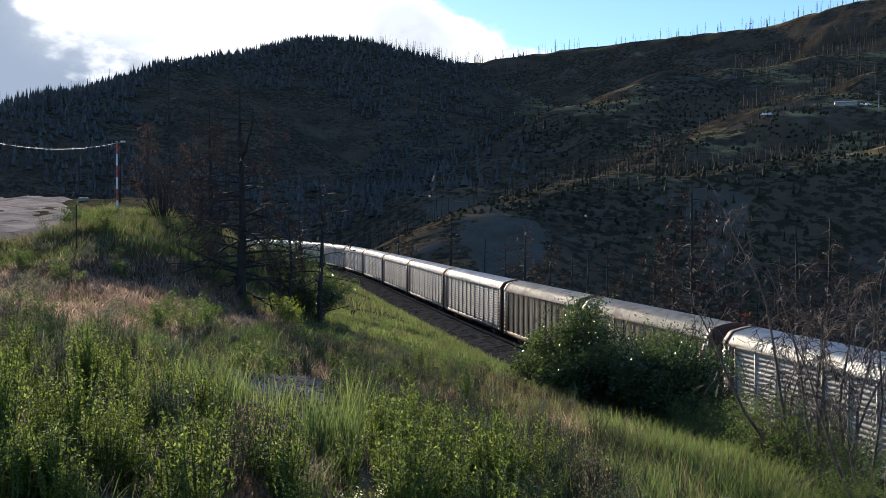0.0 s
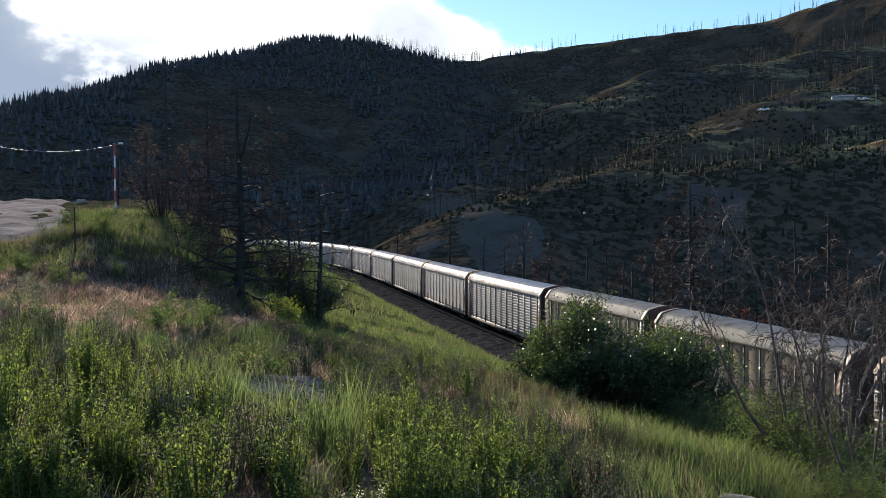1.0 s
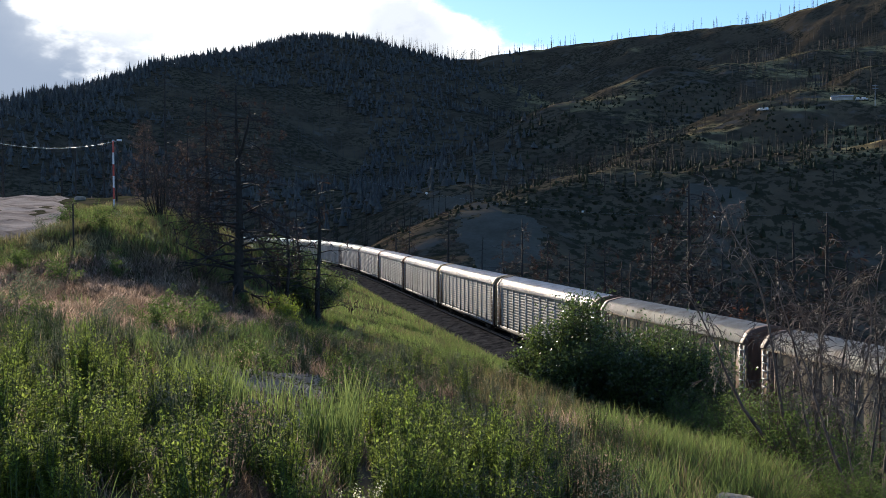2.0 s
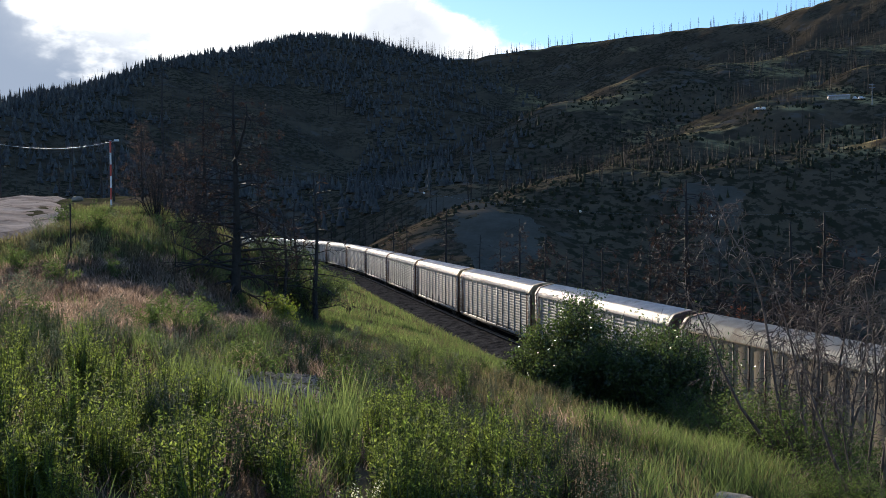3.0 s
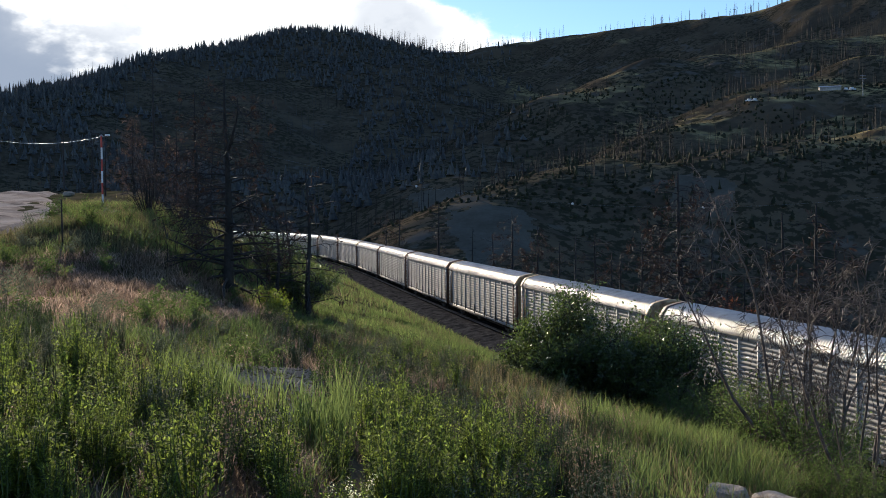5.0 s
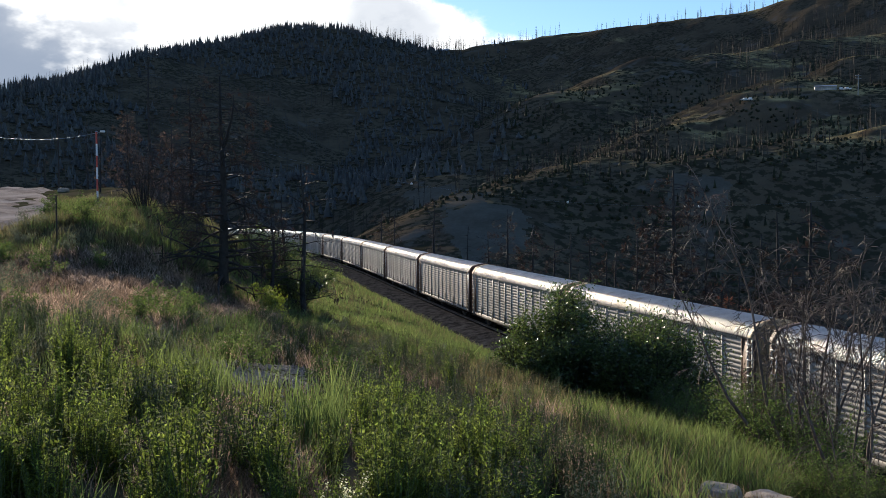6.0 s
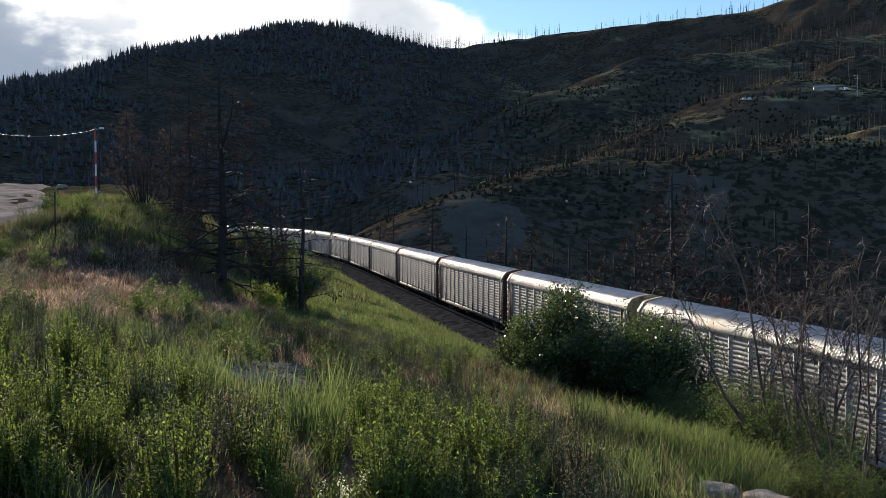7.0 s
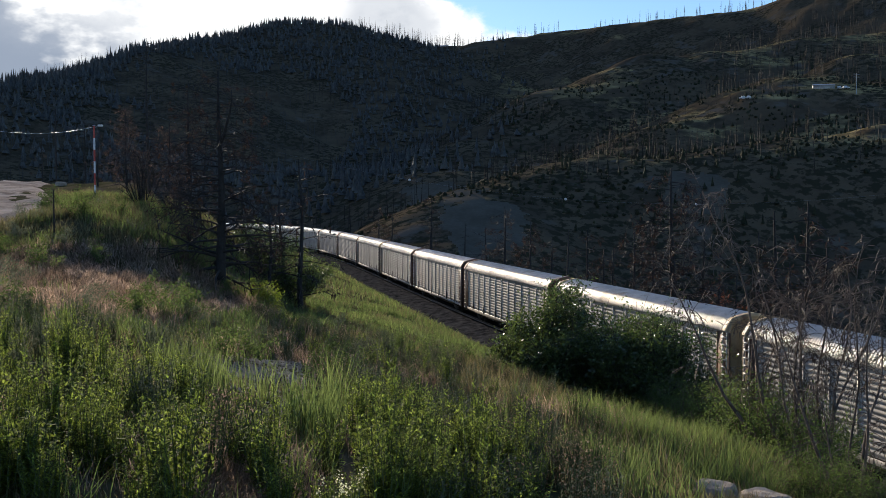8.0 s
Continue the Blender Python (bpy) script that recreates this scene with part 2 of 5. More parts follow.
def hillside():
    """Burnt far slopes: dark soil and ash, tawny grass where it is flatter, specks of brush; crest sunlight and canyon
    shade are partly in these colours.
    """
    mat = bpy.data.materials.new("burnt_hillside")
    mat.use_nodes = True
    nt = mat.node_tree
    nt.nodes.clear()
    N, L = nt.nodes.new, nt.links.new
    geo = N("ShaderNodeNewGeometry")

    def tex(scale, detail=5.0, rough=0.6):
        t = N("ShaderNodeTexNoise")
        L(geo.outputs["Position"], t.inputs["Vector"])
        t.inputs["Scale"].default_value, t.inputs["Detail"].default_value, t.inputs["Roughness"].default_value = scale, detail, rough
        return t.outputs[0]

    def step(v, a, b):
        n = N("ShaderNodeMapRange")
        n.interpolation_type = "SMOOTHSTEP"
        L(v, n.inputs[0])
        n.inputs[1].default_value, n.inputs[2].default_value = a, b
        return n.outputs[0]

    def blend(f, a, b):
        n = N("ShaderNodeMix")
        n.data_type = "RGBA"
        L(f, n.inputs[0])
        for v, s in ((a, n.inputs[6]), (b, n.inputs[7])):
            if isinstance(v, tuple):
                s.default_value = v
            else:
                L(v, s)
        return n.outputs[2]

    def times(a, b):
        n = N("ShaderNodeMath")
        n.operation = "MULTIPLY"
        L(a, n.inputs[0])
        L(b, n.inputs[1])
        return n.outputs[0]

    soil = blend(step(tex(0.03, 6.0, 0.65), 0.38, 0.62), rgb(0.084, 0.065, 0.044), rgb(0.126, 0.097, 0.062))
    # tawny grass, made paler to carry sunlight on the crests
    grass = blend(step(tex(0.12, 5.0), 0.35, 0.65), rgb(0.27, 0.195, 0.085), rgb(0.55, 0.42, 0.19))
    where = step(tex(0.011, 6.0, 0.68), 0.43, 0.54)
    up = N("ShaderNodeSeparateXYZ")
    L(geo.outputs["Normal"], up.inputs[0])
    place = N("ShaderNodeSeparateXYZ")
    L(geo.outputs["Position"], place.inputs[0])
    # where sunlight is painted in: right-hand slopes above the canyon floor
    sunlit_slope = times(step(place.outputs[0], 30.0, 150.0), step(place.outputs[2], 15.0, 45.0))
    flat = N("ShaderNodeMath")
    flat.operation = "MULTIPLY_ADD"
    L(sunlit_slope, flat.inputs[0])
    flat.inputs[1].default_value = 0.034
    L(up.outputs[2], flat.inputs[2])
    share = N("ShaderNodeMath")
    share.operation = "MULTIPLY_ADD"
    L(sunlit_slope, share.inputs[0])
    share.inputs[1].default_value, share.inputs[2].default_value = 0.62, 0.12
    col = blend(times(times(where, share.outputs[0]), step(flat.outputs[0], 0.935, 0.99)), soil, grass)
    # brush specks, thickened low down so their dark colour also stands for canyon shade
    low = N("ShaderNodeMath")
    low.operation = "MAXIMUM"
    L(step(tex(0.018, 4.0), 0.36, 0.56), low.inputs[0])
    L(times(step(place.outputs[2], 75.0, 20.0), step(tex(0.03, 4.0), 0.28, 0.46)), low.inputs[1])
    brush = times(step(tex(0.23, 4.0, 0.6), 0.47, 0.56), low.outputs[0])
    col = blend(brush, col, rgb(0.042, 0.040, 0.025))
    ash = times(step(tex(0.08, 3.0), 0.54, 0.66), step(tex(0.02, 3.0), 0.5, 0.62))
    col = blend(ash, col, rgb(0.125, 0.108, 0.085))
    pr = N("ShaderNodeBsdfPrincipled")
    L(col, pr.inputs["Base Color"])
    pr.inputs["Roughness"].default_value, pr.inputs["Specular IOR Level"].default_value = 0.95, 0.0
    bp = N("ShaderNodeBump")
    bp.inputs["Strength"].default_value, bp.inputs["Distance"].default_value = 0.8, 1.3
    L(tex(0.11, 6.0, 0.65), bp.inputs["Height"])
    L(bp.outputs[0], pr.inputs["Normal"])
    L(pr.outputs[0], N("ShaderNodeOutputMaterial").inputs[0])
    return mat


M["hill"] = hillside()

# ---- mesh helpers ----


def part(name, bm, material, parent=None, label=""):
    """One bmesh as one mesh object, under a thing or part if given."""
    me = bpy.data.meshes.new(name)
    bm.to_mesh(me)
    bm.free()
    me.materials.append(material)
    ob = new(name, me)
    if parent:
        ob.parent = parent
    return tagged(ob, label)


def part_of(name, me, parent=None, label=""):
    ob = new(name, me)
    if parent:
        ob.parent = parent
    return tagged(ob, label)


def raw(name, verts, faces, material, smooth=False):
    """A mesh from arrays of corners and of triangles or quads."""
    me = bpy.data.meshes.new(name)
    verts = np.asarray(verts, dtype=np.float32).reshape(-1, 3)
    groups = faces if isinstance(faces, list) and faces and isinstance(faces[0], np.ndarray) else [np.asarray(faces)]
    groups = [np.asarray(g, dtype=np.int32) for g in groups if len(g)]
    loops = np.concatenate([g.ravel() for g in groups])
    sizes = np.concatenate([np.full(len(g), g.shape[1], dtype=np.int32) for g in groups])
    starts = np.concatenate([[0], np.cumsum(sizes)[:-1]]).astype(np.int32)
    me.vertices.add(len(verts))
    me.vertices.foreach_set("co", verts.ravel())
    me.loops.add(len(loops))
    me.loops.foreach_set("vertex_index", loops)
    me.polygons.add(len(sizes))
    me.polygons.foreach_set("loop_start", starts)
    me.polygons.foreach_set("loop_total", sizes)
    if smooth:
        me.polygons.foreach_set("use_smooth", np.ones(len(sizes), dtype=bool))
    me.update(calc_edges=True)
    me.validate()
    me.materials.append(material)
    return me


class Soup:
    """Gathers corners and faces of many small shapes into one mesh."""

    def __init__(self):
        self.v, self.q, self.t, self.n = [], [], [], 0

    def tube(self, pts, radii, sides=4):
        pts = [Vector(p) for p in pts]
        base = self.n
        for i, p in enumerate(pts):
            d = (pts[min(i + 1, len(pts) - 1)] - pts[max(i - 1, 0)])
            d = d.normalized() if d.length > 1e-9 else Vector((0, 0, 1))
            a = d.cross(Vector((0.31, 0.95, 0.1)) if abs(d.z) > 0.8 else Vector((0, 0, 1))).normalized()
            b = d.cross(a)
            for k in range(sides):
                w = 2 * math.pi * k / sides
                self.v.append(p + (a * math.cos(w) + b * math.sin(w)) * radii[i])
        for i in range(len(pts) - 1):
            for k in range(sides):
                a0, a1 = base + i * sides + k, base + i * sides + (k + 1) % sides
                self.q.append((a0, a1, a1 + sides, a0 + sides))
        self.n += len(pts) * sides

    def leaf(self, p, d, side, length, width):
        """A folded four-cornered leaf from p along d."""
        p, d, side = Vector(p), Vector(d), Vector(side)
        mid = p + d * length * 0.45
        self.v += [p, mid + side * width * 0.5, p + d * length, mid - side * width * 0.5]
        self.q.append((self.n, self.n + 1, self.n + 2, self.n + 3))
        self.n += 4

    def box(self, x0, y0, z0, x1, y1, z1):
        b = self.n
        self.v += [Vector(c) for c in ((x0, y0, z0), (x1, y0, z0), (x1, y1, z0), (x0, y1, z0),
                                       (x0, y0, z1), (x1, y0, z1), (x1, y1, z1), (x0, y1, z1))]
        for f in ((0, 3, 2, 1), (4, 5, 6, 7), (0, 1, 5, 4), (1, 2, 6, 5), (2, 3, 7, 6), (3, 0, 4, 7)):
            self.q.append(tuple(b + i for i in f))
        self.n += 8

    def mesh(self, name, material, smooth=False):
        f = []
        if self.q:
            f.append(np.array(self.q, dtype=np.int32))
        if self.t:
            f.append(np.array(self.t, dtype=np.int32))
        return raw(name, [tuple(p) for p in self.v], f, material, smooth)


def lattice(ix, iy, seed):
    h = (ix * 374761393 + iy * 668265263 + seed * 982451653) & 0x7FFFFFFF
    h = ((h ^ (h >> 13)) * 1274126177) & 0x7FFFFFFF
    return ((h ^ (h >> 16)) & 0xFFFF) / 65535.0


def noise2(x, y, seed=0):
    """Smooth value noise, -1 to 1, on arrays."""
    x, y = np.asarray(x, float), np.asarray(y, float)
    ix, iy = np.floor(x).astype(np.int64), np.floor(y).astype(np.int64)
    fx, fy = x - ix, y - iy
    fx, fy = fx * fx * (3 - 2 * fx), fy * fy * (3 - 2 * fy)
    a, b = lattice(ix, iy, seed), lattice(ix + 1, iy, seed)
    c, d = lattice(ix, iy + 1, seed), lattice(ix + 1, iy + 1, seed)
    return ((a * (1 - fx) + b * fx) * (1 - fy) + (c * (1 - fx) + d * fx) * fy) * 2 - 1


def fractal(x, y, seed=0, octaves=4):
    out, amp = 0, 1.0
    for k in range(octaves):
        out = out + amp * noise2(np.asarray(x) * 2 ** k, np.asarray(y) * 2 ** k, seed + k)
        amp *= 0.5
    return out / 1.9


def smooth01(v, a, b):
    k = np.clip((np.asarray(v, float) - a) / (b - a), 0, 1)
    return k * k * (3 - 2 * k)


# ---- the railway's line ----
# s runs along the line, away from the camera; the near eaves of the cars follow edge(s)


def heading(s):
    c = np.clip(s, -70.0, 270.0)
    k = lambda v: 0.000324 + 2.23e-6 * v - 1.185e-7 * v * v
    return -0.2016 + 0.000324 * c + 2.23e-6 * c ** 2 / 2 - 1.185e-7 * c ** 3 / 3 + k(c) * (s - c)


def line_points():
    step = 1.0
    s = np.arange(-200, 460, step)
    th = heading(s + step / 2)
    x, y = np.cumsum(np.sin(th)) * step, np.cumsum(np.cos(th)) * step
    x, y = np.concatenate([[0], x[:-1]]), np.concatenate([[0], y[:-1]])
    i = np.argmin(abs(s))
    return s, x - x[i] + 5.75, y - y[i] + 101.4


LS, EX, EY = line_points()
LX, LY = EX + 1.52 * np.cos(heading(LS)), EY - 1.52 * np.sin(heading(LS))


def on_line(s, off=0.0):
    """A point of the track's centre line, off metres to its right (as seen along s)."""
    th = heading(s)
    return np.interp(s, LS, LX) + off * np.cos(th), np.interp(s, LS, LY) - off * np.sin(th)


def line_distance(x, y):
    """Distance from the centre line, positive on the camera's side, and the place along it."""
    x, y = np.atleast_1d(np.asarray(x, float)), np.atleast_1d(np.asarray(y, float))
    d2, at = np.full(x.shape, 1e18), np.zeros(x.shape, int)
    for i in range(0, len(LS), 4):
        d = (x - LX[i]) ** 2 + (y - LY[i]) ** 2
        m = d < d2
        d2[m], at[m] = d[m], i
    th = heading(LS[at])
    dx, dy = x - LX[at], y - LY[at]
    side = -(dx * np.cos(th) - dy * np.sin(th))
    along = dx * np.sin(th) + dy * np.cos(th)
    end = (at < 4) | (at > len(LS) - 8)
    dist = np.where(end, np.sign(side) * np.sqrt(d2), side)
    return dist, LS[at] + along

# ---- the land ----
# crests as bearing (degrees right of north), elevation angle (degrees) and distance (m), seen from the lookout


def crest(rows):
    return [(r * math.sin(radians(b)), r * math.cos(radians(b)), EYE[2] + r * math.tan(radians(e))) for b, e, r in rows]


CRESTS = {
    "west_hill": (crest([(-34, 4.0, 800), (-22.6, 5.5, 900), (-19.2, 6.35, 1000), (-14.4, 7.75, 1150), (-10.7, 8.75, 1300), (-6.8, 9.5, 1400),
                         (-4.4, 9.5, 1400), (-2.7, 9.05, 1380), (-0.4, 8.25, 1350), (1.5, 8.2, 1400)]), 0.40),
    "north_hill": (crest([(1.0, 8.35, 1440), (3.5, 8.8, 1430), (6.6, 9.15, 1410), (9.6, 9.4, 1380), (12.5, 9.8, 1340), (16.2, 10.0, 1300),
                          (19.5, 10.4, 1270), (22.7, 11.0, 1240), (34, 13.0, 1200)]), 0.60),
    "upper_spur": (crest([(34, 9.0, 1020), (23.6, 8.7, 960), (19.9, 8.6, 930), (16.7, 8.2, 900), (15.0, 8.25, 890), (12.9, 8.0, 870), (10.9, 7.3, 840), (9.5, 6.7, 810),
                          (8.0, 6.4, 790), (6.5, 5.5, 760), (5.5, 4.8, 730), (4.5, 3.6, 700), (2.9, 2.0, 650), (0.6, 0.4, 600)]), 0.55),
    "middle_spur": (crest([(34, 9.0, 820), (23.6, 7.4, 770), (21.3, 6.75, 745), (19.5, 6.9, 720), (18.3, 6.45, 700), (17.6, 6.0, 690), (16.5, 5.2, 670), (14.8, 4.75, 650),
                           (13.4, 4.3, 620), (11.9, 3.5, 590), (10.5, 2.65, 560)]), 0.55),
    "lower_bench": (crest([(34, 5.0, 580), (23.6, 4.15, 545), (19.7, 3.66, 530), (16.9, 3.25, 520), (14.4, 2.8, 510), (12.7, 2.57, 505), (10.5, 2.47, 500), (8.0, 2.2, 490),
                           (6.5, 1.95, 480), (4.3, 1.35, 460), (3.0, 0.7, 440), (1.8, -0.45, 415), (1.2, -1.6, 390)]), 0.62),
    "west_foot": (crest([(-14.0, 2.4, 740), (-6.0, 1.6, 680), (-0.7, 1.15, 600), (0.95, 1.35, 590), (2.5, 1.5, 580)]), 0.50),
}


def crest_height(x, y, pts, fall):
    best = np.full(x.shape, -1e9)
    for (ax, ay, az), (bx, by, bz) in zip(pts[:-1], pts[1:]):
        ux, uy = bx - ax, by - ay
        k = np.clip(((x - ax) * ux + (y - ay) * uy) / (ux * ux + uy * uy), 0, 1)
        d = np.hypot(x - ax - k * ux, y - ay - k * uy)
        best = np.maximum(best, az + k * (bz - az) - fall * (np.sqrt(d * d + 1600) - 40))
    return best


def far_height(x, y):
    out = np.full(x.shape, -48.0)
    for pts, fall in CRESTS.values():
        h = crest_height(x, y, pts, fall)
        hi = np.maximum(out, h)
        out = hi + 9.0 * np.log1p(np.exp(-np.abs(out - h) / 9.0)) * 0.6
    r = np.hypot(x, y)
    rough = smooth01(r, 250, 600)
    rib = np.abs(fractal(x / 150 + 3.1, y / 150, 5, 4))
    out = out + rough * (-22 * (0.45 - rib) * smooth01(out, -40, 60) * 0.55 + 5.0 * fractal(x / 55, y / 55, 9, 5))
    return np.minimum(out, 40 + r * 0.30)


def land(x, y):
    """Height of the ground."""
    shape = np.shape(x)
    x, y = np.atleast_1d(np.asarray(x, float)).ravel(), np.atleast_1d(np.asarray(y, float)).ravel()
    d, s = line_distance(x, y)
    up = np.maximum(d - 5.0, 0)
    m = 0.66 + 0.34 * np.exp(-(np.maximum(y, 0) / 45.0) ** 2)
    bank = 12.0 * (1 - np.exp(-up / 13.0)) * m - 1.25 + 0.5 * smooth01(d, 4.9, 6.2)
    # the brown mound, and the rising shelf that carries the gravel road
    shelf = 10.75 + 0.06 * (np.clip(y, 30, 88) - 45)
    back = 56 + 3.6 * np.clip(-x - 15, 0, 14)
    w = smooth01(-x, 5.5, 15.5 - 1.6 * smooth01(y, 46, 58)) * smooth01(y, 18, 50) * (1 - smooth01(y, back, back + 22))
    bank = bank * (1 - w) + shelf * w
    bank = bank + 0.7 * np.exp(-(((x + 12.5) / 5.0) ** 2 + ((y - 45) / 7.0) ** 2))
    near = smooth01(np.hypot(x, y), 3, 9)
    bank = bank + near * smooth01(up, 0.5, 6) * (0.42 * fractal(x / 5.5, y / 5.5, 21, 3) + 0.12 * noise2(x * 0.8, y * 0.8, 4))
    down = np.maximum(-d - 4.6, 0)
    canyon = -1.25 - 0.62 * np.maximum(down - 1.5, 0)
    far = far_height(x, y)
    right = np.maximum(canyon, far)
    right = np.where(d < -4.6, right, -1.25)
    beyond = smooth01(np.hypot(x, y), 170, 420) * smooth01(d, 25, 90)
    left = bank * (1 - beyond) + np.maximum(far, -30) * beyond
    z = np.where(d > 4.6, left, right)
    return z.reshape(shape)


def ground_z(x, y):
    return float(land(np.array([x]), np.array([y]))[0])


def on_slope(bearing, top):
    """Where a sight line at that bearing and elevation angle meets the far slopes."""
    r = np.linspace(300, 1400, 1100)
    b = radians(bearing)
    z = land(r * math.sin(b), r * math.cos(b))
    i = int(np.argmax(z > EYE[2] + r * math.tan(radians(top))))
    return float(r[i] * math.sin(b)), float(r[i] * math.cos(b)), float(z[i])


def build_ground():
    fine = np.radians(np.arange(-31, 31.01, 0.11))
    rest = np.radians(np.linspace(31, 329, 60)[1:-1])
    az = np.concatenate([fine, rest])
    r = np.concatenate([[0.02, 0.6, 1.5, 3.0], np.geomspace(4.0, 300, 170), np.geomspace(302, 900, 260), np.geomspace(905, 1500, 70), np.geomspace(1530, 4200, 24)])
    R, A = np.meshgrid(r, az, indexing="ij")
    X, Y = R * np.sin(A), R * np.cos(A)
    Z = land(X, Y)
    n, k = R.shape
    i = np.arange(n - 1)[:, None] * k + np.arange(k)[None, :]
    j = np.arange(n - 1)[:, None] * k + (np.arange(k)[None, :] + 1) % k
    quads = np.stack([i, j, j + k, i + k], -1).reshape(-1, 4)
    me = raw("ground", np.stack([X, Y, Z], -1).reshape(-1, 3), [quads, np.arange(k)[None, ::-1]], M["ground"], True)
    me.materials.append(M["hill"])
    me.materials.append(M["scree"])
    c = np.stack([X, Y, Z], -1).reshape(-1, 3)[quads].mean(1)
    rr = np.hypot(c[:, 0], c[:, 1])
    d, _ = line_distance(c[:, 0], c[:, 1])
    kind = np.where((rr > 190) | (d < -12), 1, 0)
    # loose grey scree below the bench and along the foot of the western hill
    bear = np.degrees(np.arctan2(c[:, 0], c[:, 1]))
    rise = np.degrees(np.arctan2(c[:, 2] - EYE[2], rr))
    grain = 1.2 * fractal(c[:, 0] / 30, c[:, 1] / 30, 33, 5) + 0.9 * fractal(c[:, 0] / 9, c[:, 1] / 9, 34, 3)

    def fan(b, e, half_b, half_e, near, far):
        spread_out = ((bear - b) / half_b) ** 2 + ((rise - e) / half_e) ** 2
        return (1.0 - spread_out + grain > 0) & (rr > near) & (rr < far)

    loose = fan(2.9, -1.0, 2.4, 1.7, 280, 520) | fan(0.8, 0.4, 1.9, 0.8, 470, 640) | fan(14.6, 0.2, 2.0, 1.3, 280, 520)
    kind = np.where(loose, 2, kind)
    me.polygons.foreach_set("material_index", np.append(kind, 0).astype(np.int32))
    tagged(new("ground", me), "hillside of soil, weeds and burnt slopes across a canyon", "ground", kind="structure")


build_ground()


def ribbon(name, s0, s1, step, section, material, smooth=False):
    """A band swept along the line: section gives offsets to the right and heights."""
    s = np.arange(s0, s1 + 0.01, step)
    v = []
    for off, z in section:
        x, y = on_line(s, off)
        v.append(np.stack([x, y, np.full_like(x, z)], -1))
    v = np.stack(v, 1)
    n, k = v.shape[:2]
    i = (np.arange(n - 1)[:, None] * k + np.arange(k - 1)[None, :])
    quads = np.stack([i, i + 1, i + 1 + k, i + k], -1).reshape(-1, 4)
    return v, raw(name, v.reshape(-1, 3), quads, material, smooth)


def build_track():
    s = np.arange(-120, 330, 0.45)
    offs = np.concatenate([np.linspace(-6.2, -1.4, 16), [-0.9, 0, 0.9], np.linspace(1.4, 6.2, 8)])
    v = []
    for o in offs:
        x, y = on_line(s, o)
        z = np.interp(abs(o), [0.9, 1.4, 2.0, 4.6, 6.2], [-0.24, -0.165, -0.18, -0.64, -1.35]) + 0.05 * noise2(x * 2.3, y * 2.3, 8)
        v.append(np.stack([x, y, z], -1))
    v = np.stack(v, 1)
    n, k = v.shape[:2]
    i = (np.arange(n - 1)[:, None] * k + np.arange(k - 1)[None, :])
    quads = np.stack([i, i + 1, i + 1 + k, i + k], -1).reshape(-1, 4)
    bed = tagged(new("ballast_bed", raw("ballast_bed", v.reshape(-1, 3), quads, M["ballast"], False)),
                 "dark crushed-stone ballast bed under the railway track", "ballast", kind="structure")
    for side in (-0.7525, 0.7525):
        sec = [(side - 0.07, -0.185), (side - 0.012, -0.16), (side - 0.012, -0.045), (side - 0.036, -0.035), (side - 0.036, 0.0),
               (side + 0.036, 0.0), (side + 0.036, -0.035), (side + 0.012, -0.045), (side + 0.012, -0.16), (side + 0.07, -0.185)]
        _, me = ribbon("rail", -120, 330, 1.5, sec, M["steel_rail"])
        tagged(new("rail", me), "worn steel rail spiked to the ties", "rail", "rails of the track", "structure")
    # loose stones on the shoulder
    rng = np.random.default_rng(5)
    soup = Soup()
    for _ in range(9000):
        ss, o = rng.uniform(-40, 190), -rng.uniform(1.6, 5.3)
        x, y = on_line(ss, o)
        z = np.interp(-o, [0.9, 1.4, 2.0, 4.6, 6.2], [-0.24, -0.165, -0.18, -0.64, -1.35]) + 0.05 * float(noise2(x * 2.3, y * 2.3, 8))
        k = rng.uniform(0.03, 0.075)
        b = soup.n
        tip = Vector((x, y, z + k * 0.8))
        for a in range(4):
            w = a * 1.571 + rng.uniform(-0.4, 0.4)
            soup.v.append(Vector((x + math.cos(w) * k, y + math.sin(w) * k, z - 0.01)))
        soup.v.append(tip + Vector((rng.uniform(-0.5, 0.5) * k, rng.uniform(-0.5, 0.5) * k, 0)))
        for a in range(4):
            soup.t.append((b + a, b + (a + 1) % 4, b + 4))
        soup.n += 5
    tagged(new("ballast_stones", soup.mesh("ballast_stones", M["ballast"])), "loose dark ballast stones beside the track", "stones", kind="stuff")
    tie = Soup()
    tie.box(-1.3, -0.115, -0.36, 1.3, 0.115, -0.187)
    me = tie.mesh("tie", M["tie"])
    for i in range(300):
        ss = -70 + i * 0.55
        x, y = on_line(ss)
        ob = part_of("tie", me, bed)
        ob.matrix_world = pose(float(x), float(y), 0, 0, 0, -math.degrees(float(heading(ss))))


build_track()


